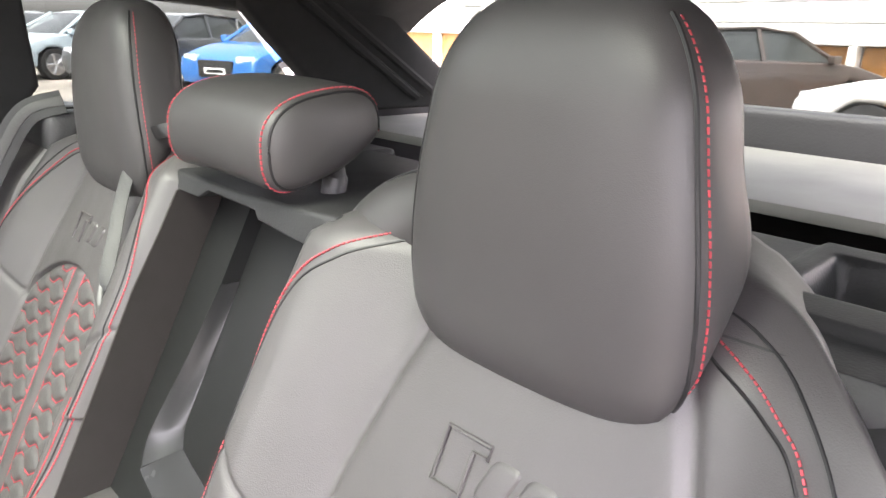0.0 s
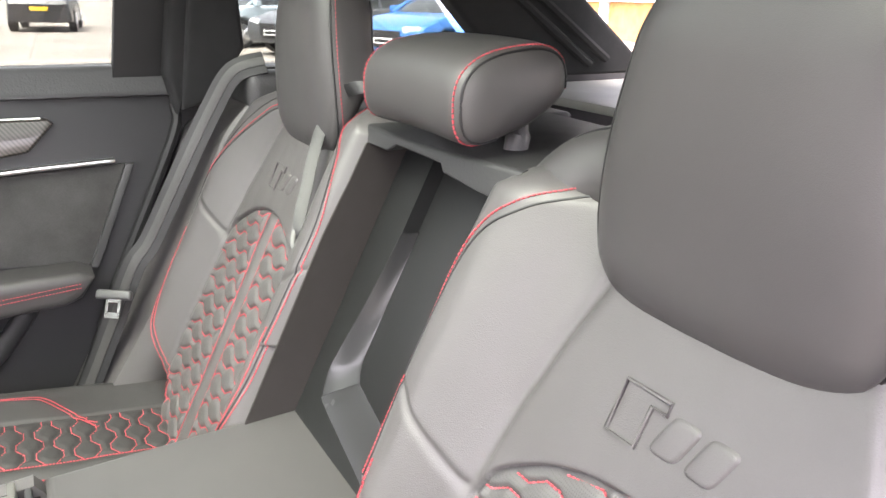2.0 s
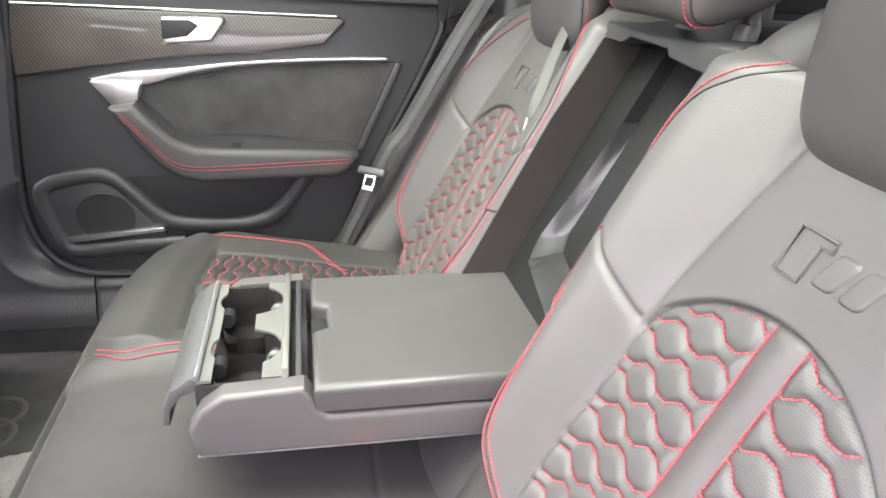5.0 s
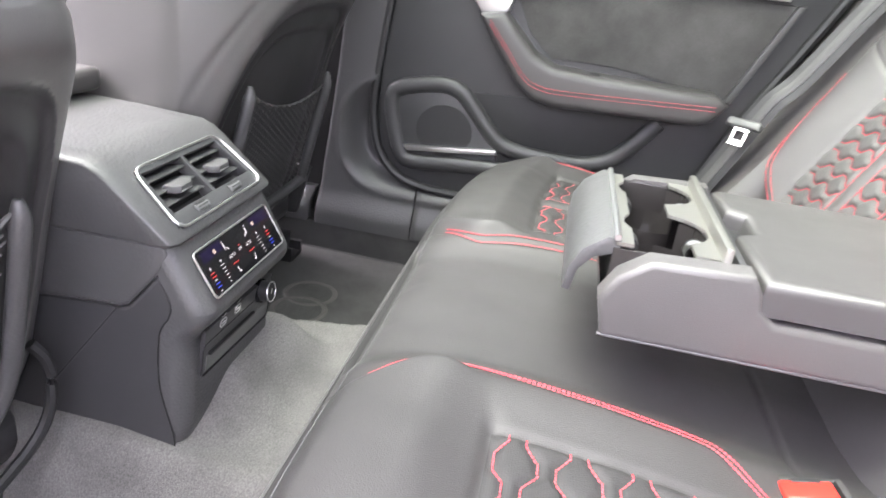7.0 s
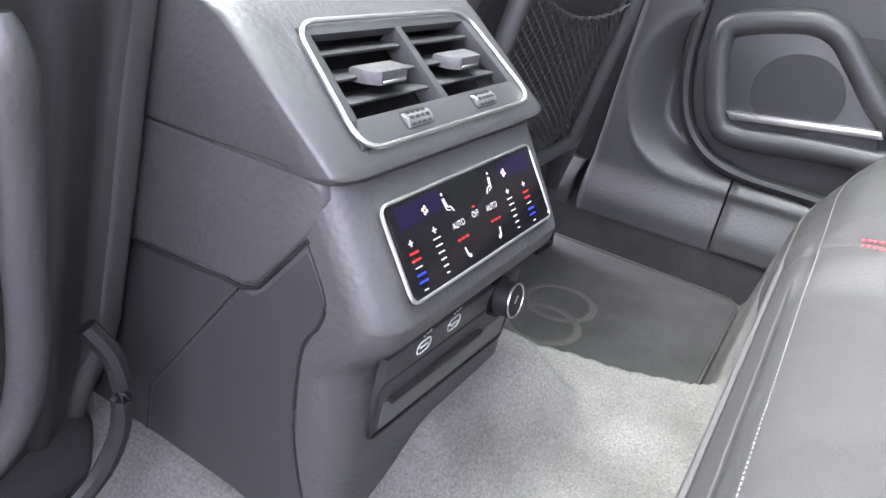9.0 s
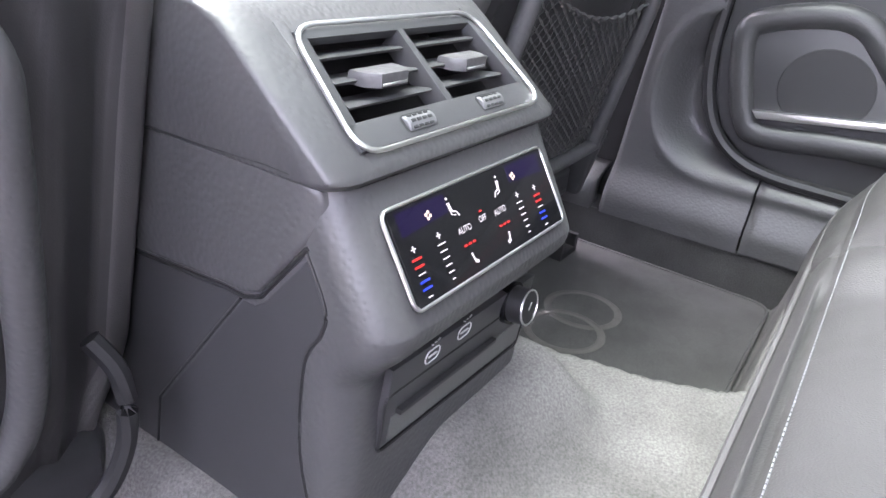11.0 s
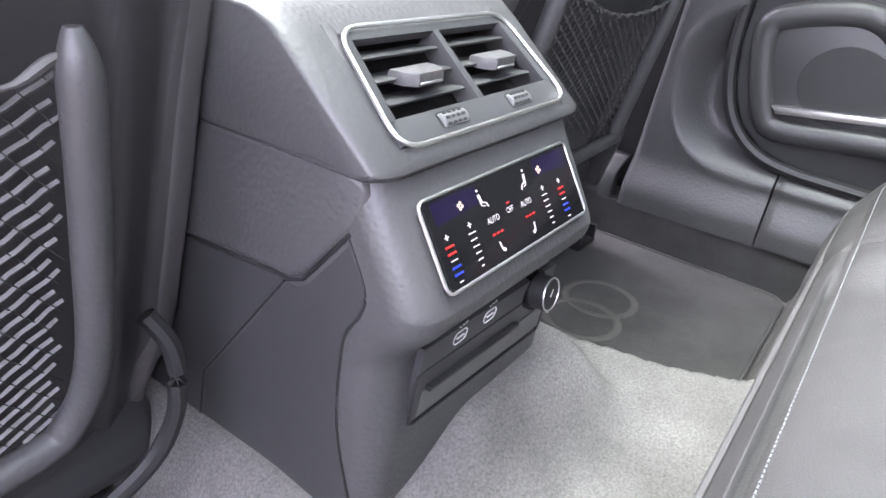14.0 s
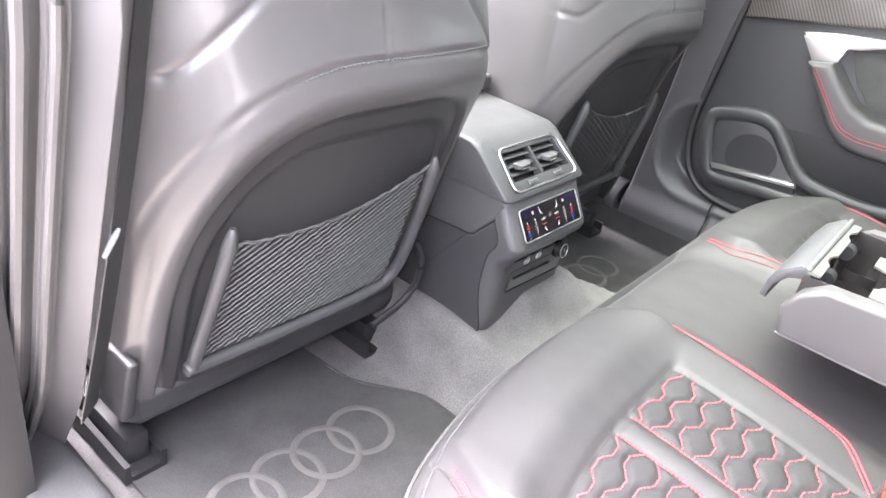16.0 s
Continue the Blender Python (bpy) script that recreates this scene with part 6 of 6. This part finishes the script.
def parked_car(label, colour, x, y, heading, plate=PLATE, high=1.0):
    """A parked hatchback; it faces its own +y before it is turned by heading degrees."""
    t = thing("parked_car", label, "car", "parked cars", at=(0, 0, 0))
    paint = material("car paint", colour, 0.28, 0.0, vary=0.05, coat=0.6)
    m4 = Matrix.Translation((x, y, 0.06)) @ Matrix.Rotation(radians(heading), 4, "Z")

    def P(u, v, w):
        taper = 1 - 0.10 * max(0, abs(u) - 1.3) ** 1.5 - 0.05 * (v > 0.75)
        return m4 @ Vector((w * taper, u, v * high))
    bm = bmesh.new()
    low = [(-2.05, 0.30), (-1.75, 0.28), (-1.70, 0.55), (-1.50, 0.68), (-1.22, 0.68), (-1.02, 0.55), (-0.97, 0.24), (0.92, 0.24), (0.97, 0.55), (1.17, 0.68), (1.45, 0.68), (1.65, 0.55), (1.70, 0.28), (2.05, 0.26), (2.12, 0.45), (2.08, 0.66), (1.95, 0.76), (1.40, 0.90), (0.95, 0.96), (-1.95, 0.98), (-2.1, 0.80)]
    prism(bm, low, lambda u, v, w: P(u, v, w - 0.9), 1.8, 0.07, 3, True)
    part("body", bm, paint, t)
    bm = bmesh.new()
    prism(bm, [(1.0, 0.94), (0.25, 1.40), (-0.4, 1.46), (-1.4, 1.40), (-2.0, 0.96)], lambda u, v, w: P(u, v, (w - 0.8) * (1 - 0.28 * (v - 0.94) / 0.5)), 1.6, 0.05, 3, True)
    part("cabin_glass", bm, CARGLASS, t)
    bm = bmesh.new()
    prism(bm, [(0.22, 1.40), (-0.4, 1.475), (-1.5, 1.405), (-1.45, 1.38), (-0.4, 1.44), (0.2, 1.375)], lambda u, v, w: P(u, v, (w - 0.64)), 1.28, 0.012, 2, True)
    for sx in (1, -1):
        for a, b in (((1.02, 0.94), (0.22, 1.40)), ((-0.35, 0.95), (-0.4, 1.44)), ((-1.2, 0.95), (-1.35, 1.40))):
            tube(bm, [P(a[0], a[1], sx * 0.80), P(b[0], b[1], sx * 0.60)], 0.04, 6)
    part("roof", bm, paint, t)
    for sx in (1, -1):
        for u in (1.31, -1.36):
            bm = bmesh.new()
            tube(bm, [P(u, 0.33, sx * 0.70), P(u, 0.33, sx * 0.90)], 0.33, 28)
            wh = part("wheel", bm, RUBBER, t)
            bm = bmesh.new()
            tube(bm, [P(u, 0.33, sx * 0.895), P(u, 0.33, sx * 0.912)], 0.23, 28)
            for q in range(5):
                a = q * 2 * math.pi / 5
                tube(bm, [P(u, 0.33, sx * 0.915), P(u + 0.22 * math.cos(a), 0.33 + 0.22 * math.sin(a), sx * 0.915)], 0.03, 6)
            part("rim", bm, ALLOY, wh)
        bm = bmesh.new()
        blk(bm, (0.48, 1.98, 0.62), (0.84, 2.10, 0.74), 0.03, 2, lambda a, b, c, sx=sx: P(b - 0.12 * max(0, a - 0.5), c, sx * a))
        part("headlight", bm, LAMP, t)
        bm = bmesh.new()
        blk(bm, (0.86, 0.75, 0.95), (1.02, 0.90, 1.07), 0.03, 2, lambda a, b, c, sx=sx: P(b, c, sx * a))
        part("door_mirror", bm, paint, t)
    bm = bmesh.new()
    blk(bm, (-0.42, 2.05, 0.36), (0.42, 2.125, 0.66), 0.03, 2, lambda a, b, c: P(b, c, a))
    part("grille", bm, BLACK, t)
    bm = bmesh.new()
    blk(bm, (-0.26, 2.12, 0.42), (0.26, 2.135, 0.53), 0.004, 1, lambda a, b, c: P(b, c, a))
    pl = part("number_plate", bm, plate, t)
    bm = bmesh.new()
    blk(bm, (-0.2, 2.134, 0.45), (0.195, 2.139, 0.50), 0.0, 1, lambda a, b, c: P(b, c, a))
    part("plate_bar", bm, BLACK, pl)
    bm = bmesh.new()
    blk(bm, (-0.26, -2.10, 0.62), (0.26, -2.075, 0.73), 0.004, 1, lambda a, b, c: P(b, c, a))
    part("number_plate", bm, plate, t)
    return t


parked_car("bright blue hatchback parked with its front towards the car", (0.012, 0.13, 0.42), 11.8, -7.5, 20)
parked_car("dark grey car parked beside the blue hatchback", (0.05, 0.055, 0.06), 14.7, -6.4, 20)
parked_car("silver-blue car parked beside the dark grey one", (0.35, 0.42, 0.46), 17.6, -5.4, 20)
parked_car("black car standing across the yard", (0.02, 0.02, 0.022), 22.6, -5.6, 105, YPLATE)
parked_car("black car parked with a yellow plate", (0.015, 0.015, 0.018), 26.0, -1.0, 262, YPLATE)
parked_car("dark brown car parked before the wooden doors", (0.045, 0.03, 0.025), 4.4, -11.7, 150)
parked_car("white car parked behind the boot", (0.72, 0.72, 0.70), 0.2, -8.7, -92)

CLAD = material("white painted cladding", (0.66, 0.65, 0.62), 0.6, vary=0.05, vscale=1.5)
TIMBER = material("orange-brown timber", (0.34, 0.15, 0.035), 0.6, vary=0.3, vscale=3)
hall = thing("workshop_building", "white clad workshop with orange-brown timber doors", "building")
bm4 = Matrix.Translation((6, -15.5, 0.06)) @ Matrix.Rotation(radians(-8), 4, "Z")
for k in range(11):
    bm = bmesh.new()
    blk(bm, (-16, -0.08, 1.22 + k * 0.42), (16, 0.05, 1.632 + k * 0.42), 0.02, 1, lambda x, y, z: bm4 @ Vector((x, y, z)))
    part("cladding_panel", bm, CLAD, hall)
for k in range(9):
    bm = bmesh.new()
    blk(bm, (-16 + k * 3.5, -0.3, 0), (-12.7 + k * 3.5, -0.2, 1.22), 0.02, 1, lambda x, y, z: bm4 @ Vector((x, y, z)))
    part("timber_door", bm, TIMBER, hall)
    bm = bmesh.new()
    blk(bm, (-12.68 + k * 3.5, -0.2, 0), (-12.52 + k * 3.5, 0.08, 1.23), 0.02, 1, lambda x, y, z: bm4 @ Vector((x, y, z)))
    part("post", bm, CLAD, hall)
bm = bmesh.new()
blk(bm, (-16.2, -6, 5.85), (16.2, 0.3, 6.0), 0.03, 1, lambda x, y, z: bm4 @ Vector((x, y, z)))
part("roof", bm, ALLOY, hall)
bm = bmesh.new()
blk(bm, (-16, -6, 0), (16, -0.31, 5.86), 0.0, 1, lambda x, y, z: bm4 @ Vector((x, y, z)))
part("wall", bm, CLAD, hall)
